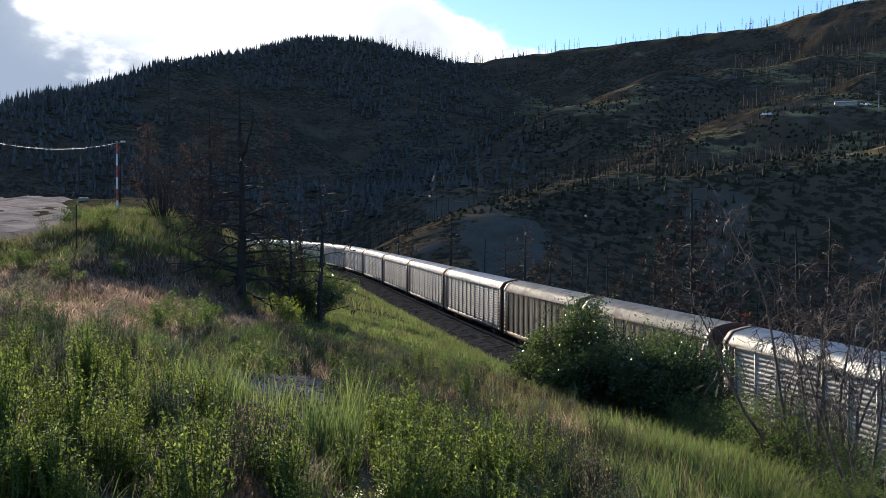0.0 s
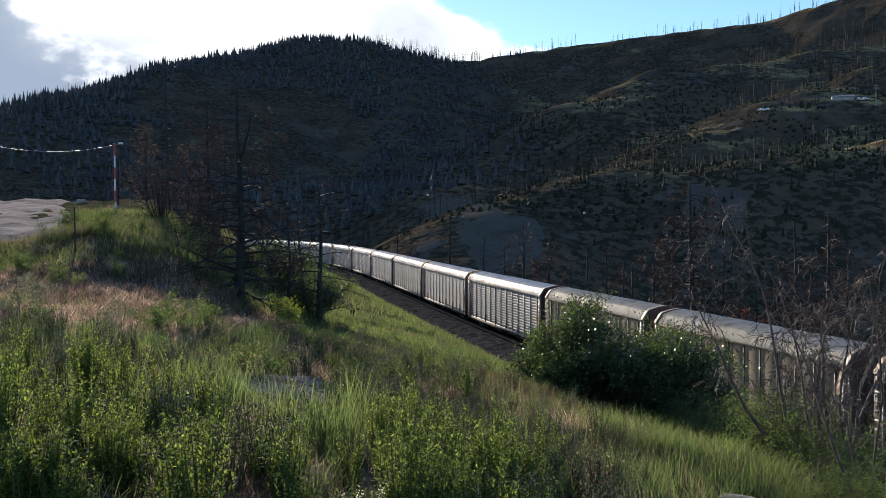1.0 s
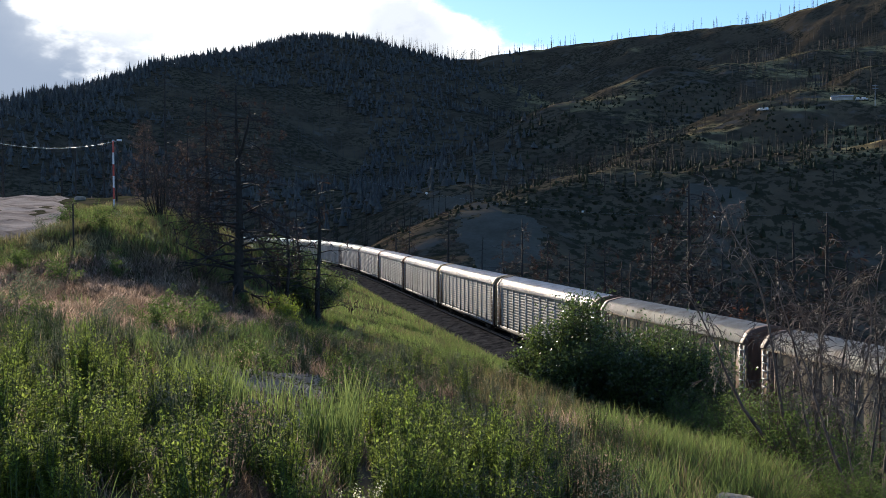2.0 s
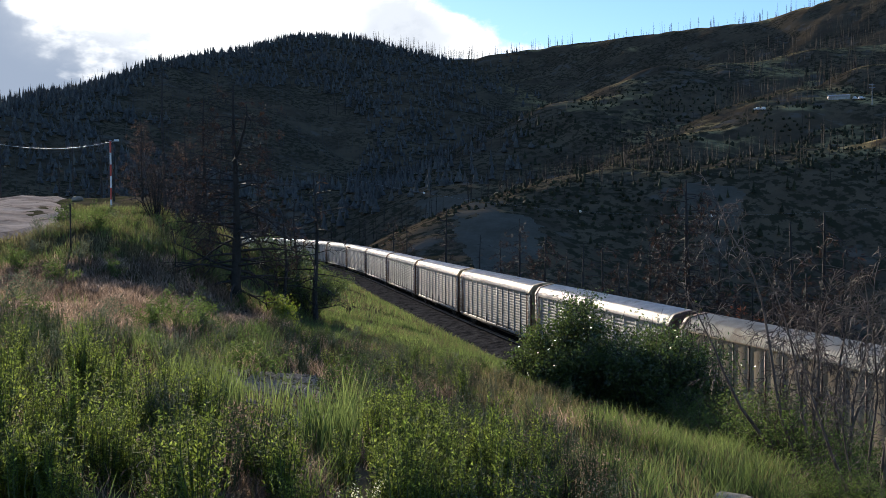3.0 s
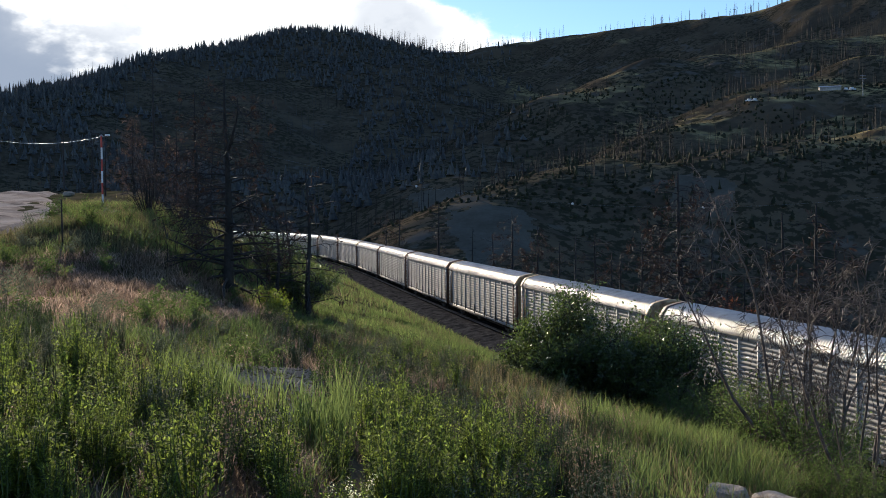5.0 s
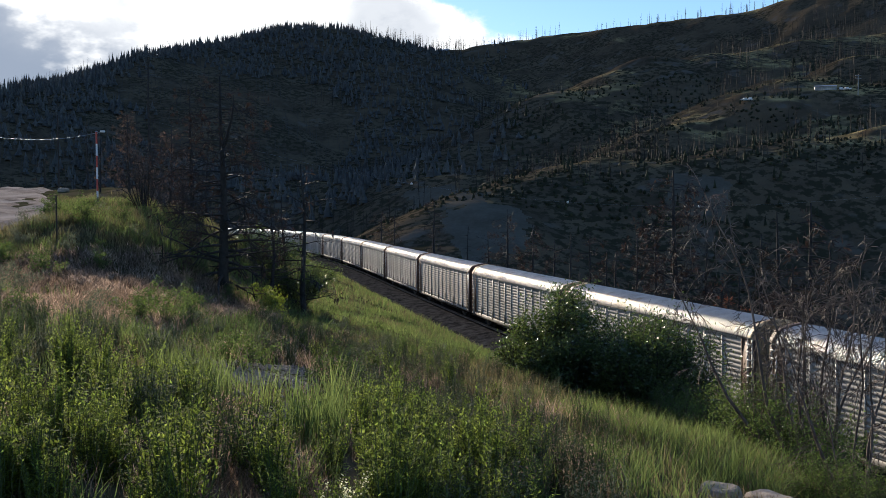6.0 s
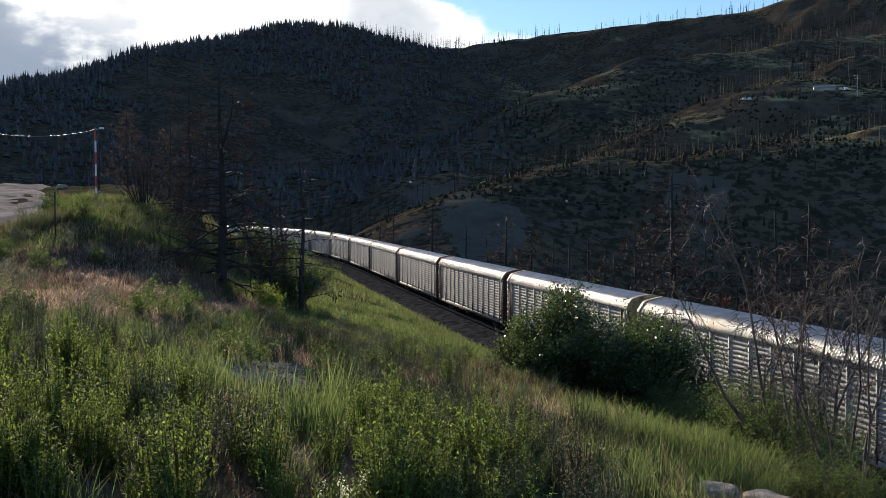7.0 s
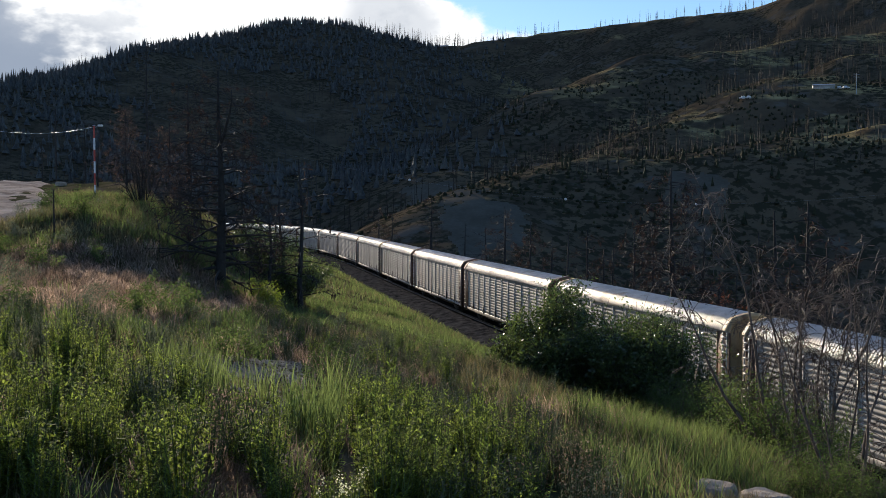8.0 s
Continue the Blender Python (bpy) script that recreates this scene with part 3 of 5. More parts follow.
def build_road():
    """The gravel pull-out on the shoulder, laid just over the soil."""
    y = np.arange(40, 112, 0.8)
    right = -17.9 - 0.36 * np.maximum(y - 52, 0) - 0.012 * np.minimum(y - 51, 0) ** 2 + 0.5 * noise2(y * 0.35, y * 0, 3)
    k = np.linspace(0, 1, 22)
    X = right[:, None] - k[None, :] * 20.0
    Y = np.repeat(y[:, None], len(k), 1)
    Z = land(X, Y) * 0.5 + (10.75 + 0.06 * (np.clip(Y, 30, 88) - 45)) * 0.5 + 0.16 + 0.07 * np.cos(k * 34)[None, :] + 0.07 * noise2(X * 0.8, Y * 0.8, 17) + 0.03 * noise2(X * 3, Y * 3, 18)
    Z[:, 0] = land(X[:, 0], Y[:, 0]) - 0.1
    Z[0], Z[-1] = land(X[0], Y[0]) - 0.15, Z[-1] - 0.2
    n, m = X.shape
    i = np.arange(n - 1)[:, None] * m + np.arange(m - 1)[None, :]
    quads = np.stack([i, i + m, i + 1 + m, i + 1], -1).reshape(-1, 4)
    me = raw("gravel_road", np.stack([X, Y, Z], -1).reshape(-1, 3), quads, M["gravel"], True)
    tagged(new("gravel_road", me), "pale gravel pull-out with wheel ruts on the shoulder", "road", kind="structure")


build_road()

# ---- the train ----
ROOF_SECTION = [(-1.56, 4.92), (-1.53, 5.03), (-1.24, 5.47), (-1.10, 5.57), (-0.55, 5.71), (0.0, 5.80),
                (0.55, 5.71), (1.10, 5.57), (1.24, 5.47), (1.53, 5.03), (1.56, 4.92)]


def roof_mesh(length, material):
    """A rounded sheet roof with cross ribs, closed underneath by its own thickness at the eaves."""
    pitch = 0.21
    n = int((length - 0.5) / pitch)
    x0 = -n * pitch / 2
    xs, up = [-length / 2], [0.0]
    for i in range(n):
        for k, h in ((0.03, 0.0), (0.085, 0.03), (0.135, 0.03), (0.19, 0.0)):
            xs.append(x0 + i * pitch + k)
            up.append(h)
    xs.append(length / 2)
    up.append(0.0)
    v = []
    for x, h in zip(xs, up):
        for y, z in ROOF_SECTION:
            nrm = Vector((0, y, (z - 4.2))).normalized()
            v.append((x, y + nrm.y * h, z + nrm.z * h))
    k = len(ROOF_SECTION)
    i = np.arange(len(xs) - 1)[:, None] * k + np.arange(k - 1)[None, :]
    quads = np.stack([i, i + k, i + 1 + k, i + 1], -1).reshape(-1, 4)
    return raw("roof", v, quads, material)


def corrugated_panel(width, z0, z1, waves, depth, material):
    """A side sheet with lengthwise corrugations, set out from y = 0 towards -y."""
    pts = []
    step = (z1 - z0) / waves
    for i in range(waves):
        for k, d in ((0.0, 0.0), (0.3, 0.0), (0.45, depth), (0.85, depth)):
            pts.append((z0 + (i + k) * step, -d))
    pts.append((z1, 0.0))
    v, q = [], []
    for z, y in pts:
        v += [(-width / 2, y, z), (width / 2, y, z)]
    for i in range(len(pts) - 1):
        q.append((2 * i, 2 * i + 1, 2 * i + 3, 2 * i + 2))
    b = len(v)
    v += [(-width / 2, 0.03, z0), (width / 2, 0.03, z0), (width / 2, 0.03, z1), (-width / 2, 0.03, z1)]
    q.append((b + 1, b, b + 3, b + 2))
    return raw("side_panel", v, np.array(q), material)


def flat_panel(width, z0, z1, material):
    """A flat side sheet with shallow upright pressings."""
    pts = []
    n = 1
    for i in range(n):
        for k, d in ((0.0, 0.0), (0.03, 0.012), (0.97, 0.012), (0.995, 0.0)):
            pts.append((-width / 2 + (i + k) * width / n, -d))
    pts.append((width / 2, 0.0))
    v, q = [], []
    for x, y in pts:
        v += [(x, y, z0), (x, y, z1)]
    for i in range(len(pts) - 1):
        q.append((2 * i, 2 * i + 2, 2 * i + 3, 2 * i + 1))
    return raw("side_panel", v, np.array(q), material)


def box_mesh(name, material, *sizes):
    s = Soup()
    for b in sizes:
        s.box(*b)
    return s.mesh(name, material)


def bevelled(me, width):
    bm = bmesh.new()
    bm.from_mesh(me)
    bmesh.ops.bevel(bm, geom=bm.edges[:], offset=width, segments=1, affect="EDGES")
    bm.to_mesh(me)
    bm.free()
    return me


def wheel_mesh():
    prof = [(0.0, -0.07), (0.10, -0.07), (0.12, -0.03), (0.33, -0.02), (0.36, -0.065), (0.425, -0.065), (0.425, 0.05), (0.455, 0.06),
            (0.45, 0.08), (0.36, 0.08), (0.33, 0.02), (0.12, 0.03), (0.10, 0.07), (0.0, 0.07)]
    n, v, q = 20, [], []
    for i in range(n):
        a = 2 * math.pi * i / n
        for r, y in prof:
            v.append((r * math.cos(a), y, r * math.sin(a)))
    k = len(prof)
    for i in range(n):
        for j in range(k - 1):
            q.append((i * k + j, i * k + j + 1, ((i + 1) % n) * k + j + 1, ((i + 1) % n) * k + j))
    return raw("wheel", v, np.array(q), M["iron"])


def wheelset_mesh():
    """An axle with its two wheels, about its own middle."""
    one = wheel_mesh()
    bm = bmesh.new()
    bm.from_mesh(one)
    bmesh.ops.translate(bm, verts=bm.verts[:], vec=(0, -0.76, 0))
    n = len(bm.verts)
    bm.from_mesh(one)
    bm.verts.ensure_lookup_table()
    twin = bm.verts[n:]
    bmesh.ops.rotate(bm, verts=twin, cent=(0, 0, 0), matrix=Matrix.Rotation(math.pi, 3, "Z"))
    bmesh.ops.translate(bm, verts=twin, vec=(0, 0.76, 0))
    bmesh.ops.create_cone(bm, segments=10, radius1=0.075, radius2=0.075, depth=2.0, cap_ends=True, matrix=Matrix.Rotation(math.pi / 2, 4, "X"))
    me = bpy.data.meshes.new("wheelset")
    bm.to_mesh(me)
    bm.free()
    me.materials.append(M["iron"])
    return me


WHEEL = wheel_mesh()
WHEELSET = wheelset_mesh()
SIDE_FRAME = bevelled(box_mesh("side_frame", M["iron"], (-1.15, -0.08, 0.36, 1.15, 0.08, 0.56), (-0.55, -0.09, 0.18, 0.55, 0.09, 0.34),
                               (-0.32, -0.10, 0.34, 0.32, 0.10, 0.72), (-1.15, -0.07, 0.34, -0.75, 0.07, 0.62), (0.75, -0.07, 0.34, 1.15, 0.07, 0.62)), 0.02)
BOLSTER = bevelled(box_mesh("bolster", M["iron"], (-0.22, -1.05, 0.45, 0.22, 1.05, 0.72)), 0.02)
COUPLER = bevelled(box_mesh("coupler", M["iron"], (0, -0.14, 0.72, 0.55, 0.14, 1.0), (0.45, -0.2, 0.70, 0.72, 0.2, 1.02)), 0.03)


def ladder_mesh():
    s = Soup()
    for x in (-0.22, 0.22):
        s.box(x - 0.025, -0.09, 0.9, x + 0.025, -0.03, 4.85)
    for i in range(10):
        z = 1.08 + i * 0.39
        s.box(-0.24, -0.14, z - 0.03, 0.24, -0.06, z + 0.03)
    return s.mesh("ladder", M["rung"])


LADDER = ladder_mesh()


def end_door_mesh(material):
    """The pair of folding doors that fills the car's end, with upright folds, under the rounded roof."""
    cols = [-1.50, -1.2, -1.18, -0.6, -0.58, -0.02, 0.02, 0.58, 0.6, 1.18, 1.2, 1.50]
    dep = [0.0, 0.0, 0.06, 0.06, 0.0, 0.0, 0.0, 0.0, 0.06, 0.06, 0.0, 0.0]
    v, q = [], []
    ry, rz = [p[0] for p in ROOF_SECTION], [p[1] for p in ROOF_SECTION]
    for y, d in zip(cols, dep):
        v += [(d, y, 0.95), (d, y, float(np.interp(y, ry, rz)) - 0.02)]
    for i in range(len(cols) - 1):
        q.append((2 * i, 2 * i + 2, 2 * i + 3, 2 * i + 1))
    s = raw("end_door", v, np.array(q), material)
    return s


def hood_mesh(material):
    """The painted arch that edges the roof at a car's end."""
    v, q = [], []
    k = len(ROOF_SECTION)
    for x, g in ((-0.45, 0.0), (-0.45, 0.05), (0.12, 0.05), (0.12, -0.12)):
        for y, z in ROOF_SECTION:
            n = Vector((0, y, z - 4.2)).normalized()
            v.append((x, y + n.y * g, z + n.z * g))
    for r in range(3):
        for i in range(k - 1):
            q.append((r * k + i, (r + 1) * k + i, (r + 1) * k + i + 1, r * k + i + 1))
    return raw("end_arch", v, np.array(q), material)


def autorack(length, bays, skin, ends, waves, label):
    """A covered car carrier. x forwards, z from the rail's top."""
    car = new("autorack_car")
    tagged(car, label, "rail car", "cars of the freight train")
    half, endw = length / 2, 1.35
    part_of("underframe", box_mesh("underframe", M["iron"], (-half, -1.35, 0.78, half, 1.35, 0.98), (-half + 3.5, -0.35, 0.55, half - 3.5, 0.35, 0.78),
                                   (-2.0, -1.2, 0.45, -0.6, -0.5, 0.78), (1.0, 0.4, 0.48, 2.2, 1.15, 0.78)), car)
    part_of("roof", roof_mesh(length - 0.3, M["roof" if waves else "roof_tan"]), car, "ribbed galvanized roof" if waves else "ribbed tan roof")
    # dark sheets added behind the sides, so the panel gaps read as shadow
    inner = box_mesh("inner_wall", M["iron"], (-half + endw, -1.42, 0.98, half - endw, -1.40, 4.9), (-half + endw, 1.40, 0.98, half - endw, 1.42, 4.9))
    part_of("inner_wall", inner, car, "dark backing that stands for shade in the gaps between side sheets")
    w = (length - 2 * endw) / bays
    if waves:
        panel = corrugated_panel(w - 0.17, 1.22, 4.86, waves, 0.028, M["galv"])
    else:
        panel = flat_panel(w - 0.09, 1.16, 4.86, M["tan"])
    post_mat = M["galv"] if waves else M["rust"]
    post = box_mesh("post", post_mat, (-0.04, -0.06, 1.0, 0.04, 0.02, 4.9))
    toe = raw("post_foot", [(-0.16, -0.02, 1.02), (0.16, -0.02, 1.02), (0.05, -0.03, 1.95), (-0.05, -0.03, 1.95),
                            (-0.16, 0.0, 1.02), (0.16, 0.0, 1.02), (0.05, 0.0, 1.95), (-0.05, 0.0, 1.95)],
              np.array([(0, 1, 2, 3), (4, 7, 6, 5), (0, 4, 5, 1), (1, 5, 6, 2), (2, 6, 7, 3), (3, 7, 4, 0)]), M["iron" if waves else "rust"])
    sill = bevelled(box_mesh("side_sill", M["galv" if waves else "tan"], (-half + 0.1, -0.06, 0.92, half - 0.1, 0.02, 1.16)), 0.012)
    chord = bevelled(box_mesh("top_chord", M["galv" if waves else "tan"], (-half + 0.1, -0.07, 4.84, half - 0.1, 0.03, 4.96)), 0.012)
    corner = box_mesh("corner_panel", M["rust"], (-endw / 2, -0.03, 0.9, endw / 2, 0.02, 4.84), (-endw / 2, -0.08, 0.9, -endw / 2 + 0.10, -0.03, 4.84),
                      (endw / 2 - 0.10, -0.08, 0.9, endw / 2, -0.03, 4.84))
    for flip in (0, 180):
        side = pose(0, 0, 0, 0, 0, flip) @ pose(0, -1.45, 0)
        for i in range(bays):
            ob = part_of("side_panel", panel, car)
            ob.matrix_basis = side @ pose(-half + endw + (i + 0.5) * w, 0, 0)
        for i in range(bays + 1):
            ob = part_of("post", post, car)
            ob.matrix_basis = side @ pose(-half + endw + i * w, 0, 0)
            if 0 < i < bays and i % 2 and waves:
                part_of("post_foot", toe, car).matrix_basis = side @ pose(-half + endw + i * w, -0.05, 0)
        part_of("side_sill", sill, car).matrix_basis = side
        part_of("top_chord", chord, car).matrix_basis = side
        for e in (-1, 1):
            part_of("corner_panel", corner, car).matrix_basis = side @ pose(e * (half - endw / 2), 0.0, 0)
            part_of("ladder", LADDER, car, "pale worn ladder").matrix_basis = side @ pose(e * (half - 0.42), -0.03, 0)
    door, arch = end_door_mesh(ends), hood_mesh(ends)
    for e, flip in ((1, 0), (-1, 180)):
        turn = pose(0, 0, 0, 0, 0, flip)
        part_of("end_door", door, car).matrix_basis = turn @ pose(half - 0.10, 0, 0)
        part_of("end_arch", arch, car).matrix_basis = turn @ pose(half - 0.14, 0, 0)
        part_of("coupler", COUPLER, car).matrix_basis = turn @ pose(half - 0.08, 0, 0)
    for e in (-1, 1):
        truck = part_of("truck", BOLSTER, car, "dark steel wheel truck")
        truck.matrix_basis = pose(e * (half - 4.3), 0, 0)
        for y in (-1.0, 1.0):
            part_of("side_frame", SIDE_FRAME, truck).matrix_basis = pose(0, y, 0)
        for x in (-0.88, 0.88):
            part_of("wheelset", WHEELSET, truck, "steel axle with two wheels").matrix_basis = pose(x, 0, 0.43)
    return car


def build_train():
    """Returns the cars with the place of each one's middle along the line at the start, and half its truck spacing."""
    silver = autorack(27.2, 12, M["galv"], M["rust"], 15, "silver corrugated autorack car with brown ends and pale ladders")
    gold = autorack(27.2, 12, M["galv"], M["yellow"], 15, "silver corrugated autorack car with faded yellow ends")
    tan = autorack(20.9, 11, M["tan"], M["rust"], 0, "weathered tan short autorack car with upright brown posts")
    home = Matrix.Identity(4)
    cars = [(silver, -59.0, 9.45), (tan, -33.4, 6.25), (copy_thing(tan, home), -11.0, 6.25)]
    for i in range(14):
        car = copy_thing(gold if i in (1, 2, 6) else silver, home) if i != 1 else gold
        cars.append((car, 14.3 + 28.6 * i, 9.45))
    return cars


TRAIN = build_train()


def car_pose(s, half):
    (ax, ay), (bx, by) = on_line(s - half), on_line(s + half)
    return pose(float(ax + bx) / 2, float(ay + by) / 2, 0, 0, 0, math.degrees(math.atan2(ay - by, ax - bx)))


def motions():
    for car, s0, half in TRAIN:
        rows = []
        for i in range(17):
            t = i * 0.5
            rows.append((t, car_pose(s0 - 13.42 * t + 0.017 * t * t, half)))
        walk(car, rows)
        # the wheels roll on the rails, on the cars that come near
        if s0 > 190:
            continue
        for wheelset in car.children_recursive:
            if not wheelset.name.startswith("wheelset"):
                continue
            x = wheelset.location.x
            turned = [(i / FPS, (13.42 * i / FPS - 0.017 * (i / FPS) ** 2) / 0.425) for i in range(8 * FPS + 1)]
            walk(wheelset, [(t, pose(x, 0, 0.43, 0, math.degrees(a), 0)) for t, a in turned])

# ---- burnt trees ----


def tilt(a, el):
    return Vector((math.cos(a) * math.cos(el), math.sin(a) * math.cos(el), math.sin(el)))


def limb(soup, p, d, length, r, rng, droop, twigs, depth=0, clumps=None, seg=5):
    """A limb that bends down by droop, with side twigs."""
    pts, cur, way = [Vector(p)], Vector(p), Vector(d)
    for i in range(seg):
        way = (way + Vector((rng.uniform(-0.16, 0.16), rng.uniform(-0.16, 0.16), rng.uniform(-0.14, 0.10) - droop))).normalized()
        cur = cur + way * length / seg
        pts.append(cur.copy())
    radii = [max(r * (1 - 0.8 * i / seg), 0.007) for i in range(seg + 1)]
    soup.tube(pts, radii, 4 if r > 0.03 else 3)
    for _ in range(twigs):
        k = rng.uniform(0.25, 1.0)
        i = min(int(k * seg), seg - 1)
        q = pts[i].lerp(pts[i + 1], k * seg - i)
        base = (pts[i + 1] - pts[i]).normalized()
        side = base.cross(Vector((rng.uniform(-1, 1), rng.uniform(-1, 1), rng.uniform(-1, 1)))).normalized()
        nd = (base * 0.7 + side * rng.uniform(0.5, 1.0)).normalized()
        if depth > 0:
            limb(soup, q, nd, length * rng.uniform(0.25, 0.5), r * 0.45, rng, droop, max(twigs // 2, 1), depth - 1, clumps, 3)
        else:
            ln = length * rng.uniform(0.12, 0.3)
            soup.tube([q, q + nd * ln * 0.5 + Vector((0, 0, -droop * ln * 0.3)), q + nd * ln + Vector((0, 0, -droop * ln))], [max(r * 0.3, 0.009), max(r * 0.2, 0.008), 0.005], 3)
            if clumps is not None and rng.random() < 0.35:
                clumps.append((q + nd * ln, nd))


def dead_pine(height, seed, spread=0.2, branches=34, start=0.12, twigs=4, clump=0, wood="char", fork=False, radius=None, name="burnt_pine", label="", leafmat="needle_dead", flat=0.25):
    """A fire-killed pine: tapered, slightly crooked trunk, drooping limbs, a few scorched tufts."""
    rng = random.Random(seed)
    tree = tagged(new(name), label or "blackened burnt pine with bare drooping branches", "tree", "burnt pines along the track")
    rad = radius or height * 0.0135
    trunk, pts = Soup(), []
    n = 12
    wx, wy = rng.uniform(-0.02, 0.02), rng.uniform(-0.02, 0.02)
    for i in range(n + 1):
        k = i / n
        pts.append(Vector((wx * height * k * k + 0.04 * math.sin(k * 7 + seed), wy * height * k * k + 0.04 * math.cos(k * 6 + seed), height * k - 0.35 * (i == 0))))
    trunk.tube(pts, [rad * (1.35 if i == 0 else 1.0) * (1 - 0.93 * (i / n)) + 0.012 for i in range(n + 1)], 8)
    if fork:
        a = rng.uniform(0, 6.28)
        limb(trunk, pts[8], tilt(a, 1.0), height * 0.26, rad * 0.4, rng, -0.16, 0, 0)
    part_of("trunk", trunk.mesh("trunk", M[wood], True), tree)
    tufts = []
    for b in range(branches):
        k = start + (0.97 - start) * (b + rng.random()) / branches
        i = min(int(k * n), n - 1)
        p = pts[i].lerp(pts[i + 1], k * n - i)
        a = b * 2.4 + rng.uniform(-0.5, 0.5)
        taper = (1 - k) ** 0.7 * (0.55 + 0.45 * min(1, k / 0.3)) * (1 - flat) + flat * math.sin(math.pi * min(0.25 + 0.62 * k, 1))
        ln = height * spread * (0.25 + taper) * rng.uniform(0.4, 1.15)
        s = Soup()
        limb(s, p, tilt(a, rng.uniform(-0.1, 0.5)), ln, max(rad * 0.3 * (1.1 - k), 0.02), rng, rng.uniform(0.02, 0.14), twigs, 1 if ln > 1.2 else 0, tufts)
        part_of("branch", s.mesh("branch", M[wood]), tree)
    if clump and tufts:
        s = Soup()
        for p, d in tufts:
            if rng.random() > clump:
                continue
            for _ in range(7):
                w = Vector((rng.gauss(0, 1), rng.gauss(0, 1), rng.gauss(-0.3, 1))).normalized()
                s.leaf(p + w * 0.05, (w + d * 0.5).normalized(), w.orthogonal().normalized(), rng.uniform(0.12, 0.28), 0.05)
        if s.n:
            part_of("scorched_foliage", s.mesh("scorched_foliage", M[leafmat]), tree, "scorched needle tufts")["kind"] = "stuff"
    return tree


def plant(ob, x, y, turn=0.0, scale=1.0, sink=0.03):
    ob.matrix_basis = Matrix.LocRotScale((x, y, ground_z(x, y) - sink), Euler((0, 0, radians(turn))), (scale,) * 3)
    return ob


def plant_top(ob, height, bearing, dist, top, turn=0.0):
    """Plants a tree of that height so that its tip stands at the elevation angle top."""
    x, y = at(bearing, dist)
    rise = EYE[2] + dist * math.tan(radians(top)) - ground_z(x, y)
    return plant(ob, x, y, turn, max(rise, 1.0) / height, 0.15)


def at(bearing, dist):
    """Plan place from a bearing in degrees right of north and a distance."""
    return dist * math.sin(radians(bearing)), dist * math.cos(radians(bearing))


def build_burnt_group():
    """The dark stand on the slope left of the railway."""
    def pine(h, seed, bearing, dist, top, **kw):
        if "radius" in kw:
            kw["radius"] *= 0.62
        plant_top(dead_pine(h * 0.62, seed, **kw), h * 0.62, bearing, dist, top)

    pine(13.4, 11, -10.75, 45, 7.2, spread=0.36, branches=84, start=0.07, twigs=6, clump=0.35, fork=True, radius=0.34, label="tall charred pine with forked top and drooping limbs")
    pine(14.0, 12, -12.35, 60, 6.6, spread=0.2, branches=62, start=0.12, twigs=6, clump=0.3, radius=0.28, label="slim charred pine behind the forked one")
    pine(18.0, 13, -14.4, 74, 8.7, spread=0.15, branches=64, start=0.14, twigs=5, radius=0.22, label="tall thin dead pine with short bare limbs")
    pine(14.5, 14, -15.5, 80, 5.4, spread=0.22, branches=60, start=0.12, twigs=7, clump=0.9, leafmat="burnt_leaf", label="dead pine with rusty scorched needles")
    pine(12.0, 15, -13.4, 66, 4.6, spread=0.26, branches=60, start=0.12, twigs=7, clump=0.8, leafmat="burnt_leaf", label="dead pine with rusty scorched needles")
    pine(12.0, 22, -16.9, 84, 4.0, spread=0.15, branches=30, start=0.15, twigs=4, clump=0.8, leafmat="burnt_leaf", label="dead pine with rusty scorched needles")
    pine(6.8, 16, -6.55, 56, 2.6, spread=0.34, branches=30, start=0.1, twigs=5, clump=0.15, radius=0.12, label="small burnt pine leaning over the grass")
    pine(4.6, 17, -8.2, 55, 0.6, spread=0.3, branches=24, start=0.1, twigs=5, clump=0.2, radius=0.08, label="small burnt pine sapling beside the shrubs")
    pine(5.4, 18, -7.6, 60, 1.0, spread=0.3, branches=24, start=0.1, twigs=5, radius=0.08, label="bare burnt sapling above the grass")
    pine(6.2, 19, -9.6, 62, 2.0, spread=0.22, branches=26, start=0.15, twigs=4, clump=0.3, radius=0.10, label="small burnt pine beside the tall one")
    pine(11.0, 20, -11.6, 70, 4.3, spread=0.15, branches=30, start=0.15, twigs=4, clump=0.3, label="burnt pine with bare limbs on the slope")
    # bare trees across the road
    far = dead_pine(9.0, 21, 0.2, 24, 0.1, 3, 0.5, label="dead pine beyond the gravel road")
    plant(far, *at(-22.3, 120))
    for b, r, k in ((-19.6, 130, 1.2), (-18.2, 140, 1.0), (-16.9, 125, 0.9), (-21.1, 150, 1.1), (-17.5, 110, 0.8)):
        plant(copy_thing(far, Matrix.Identity(4)), *at(b, r), b * 40, k)


build_burnt_group()


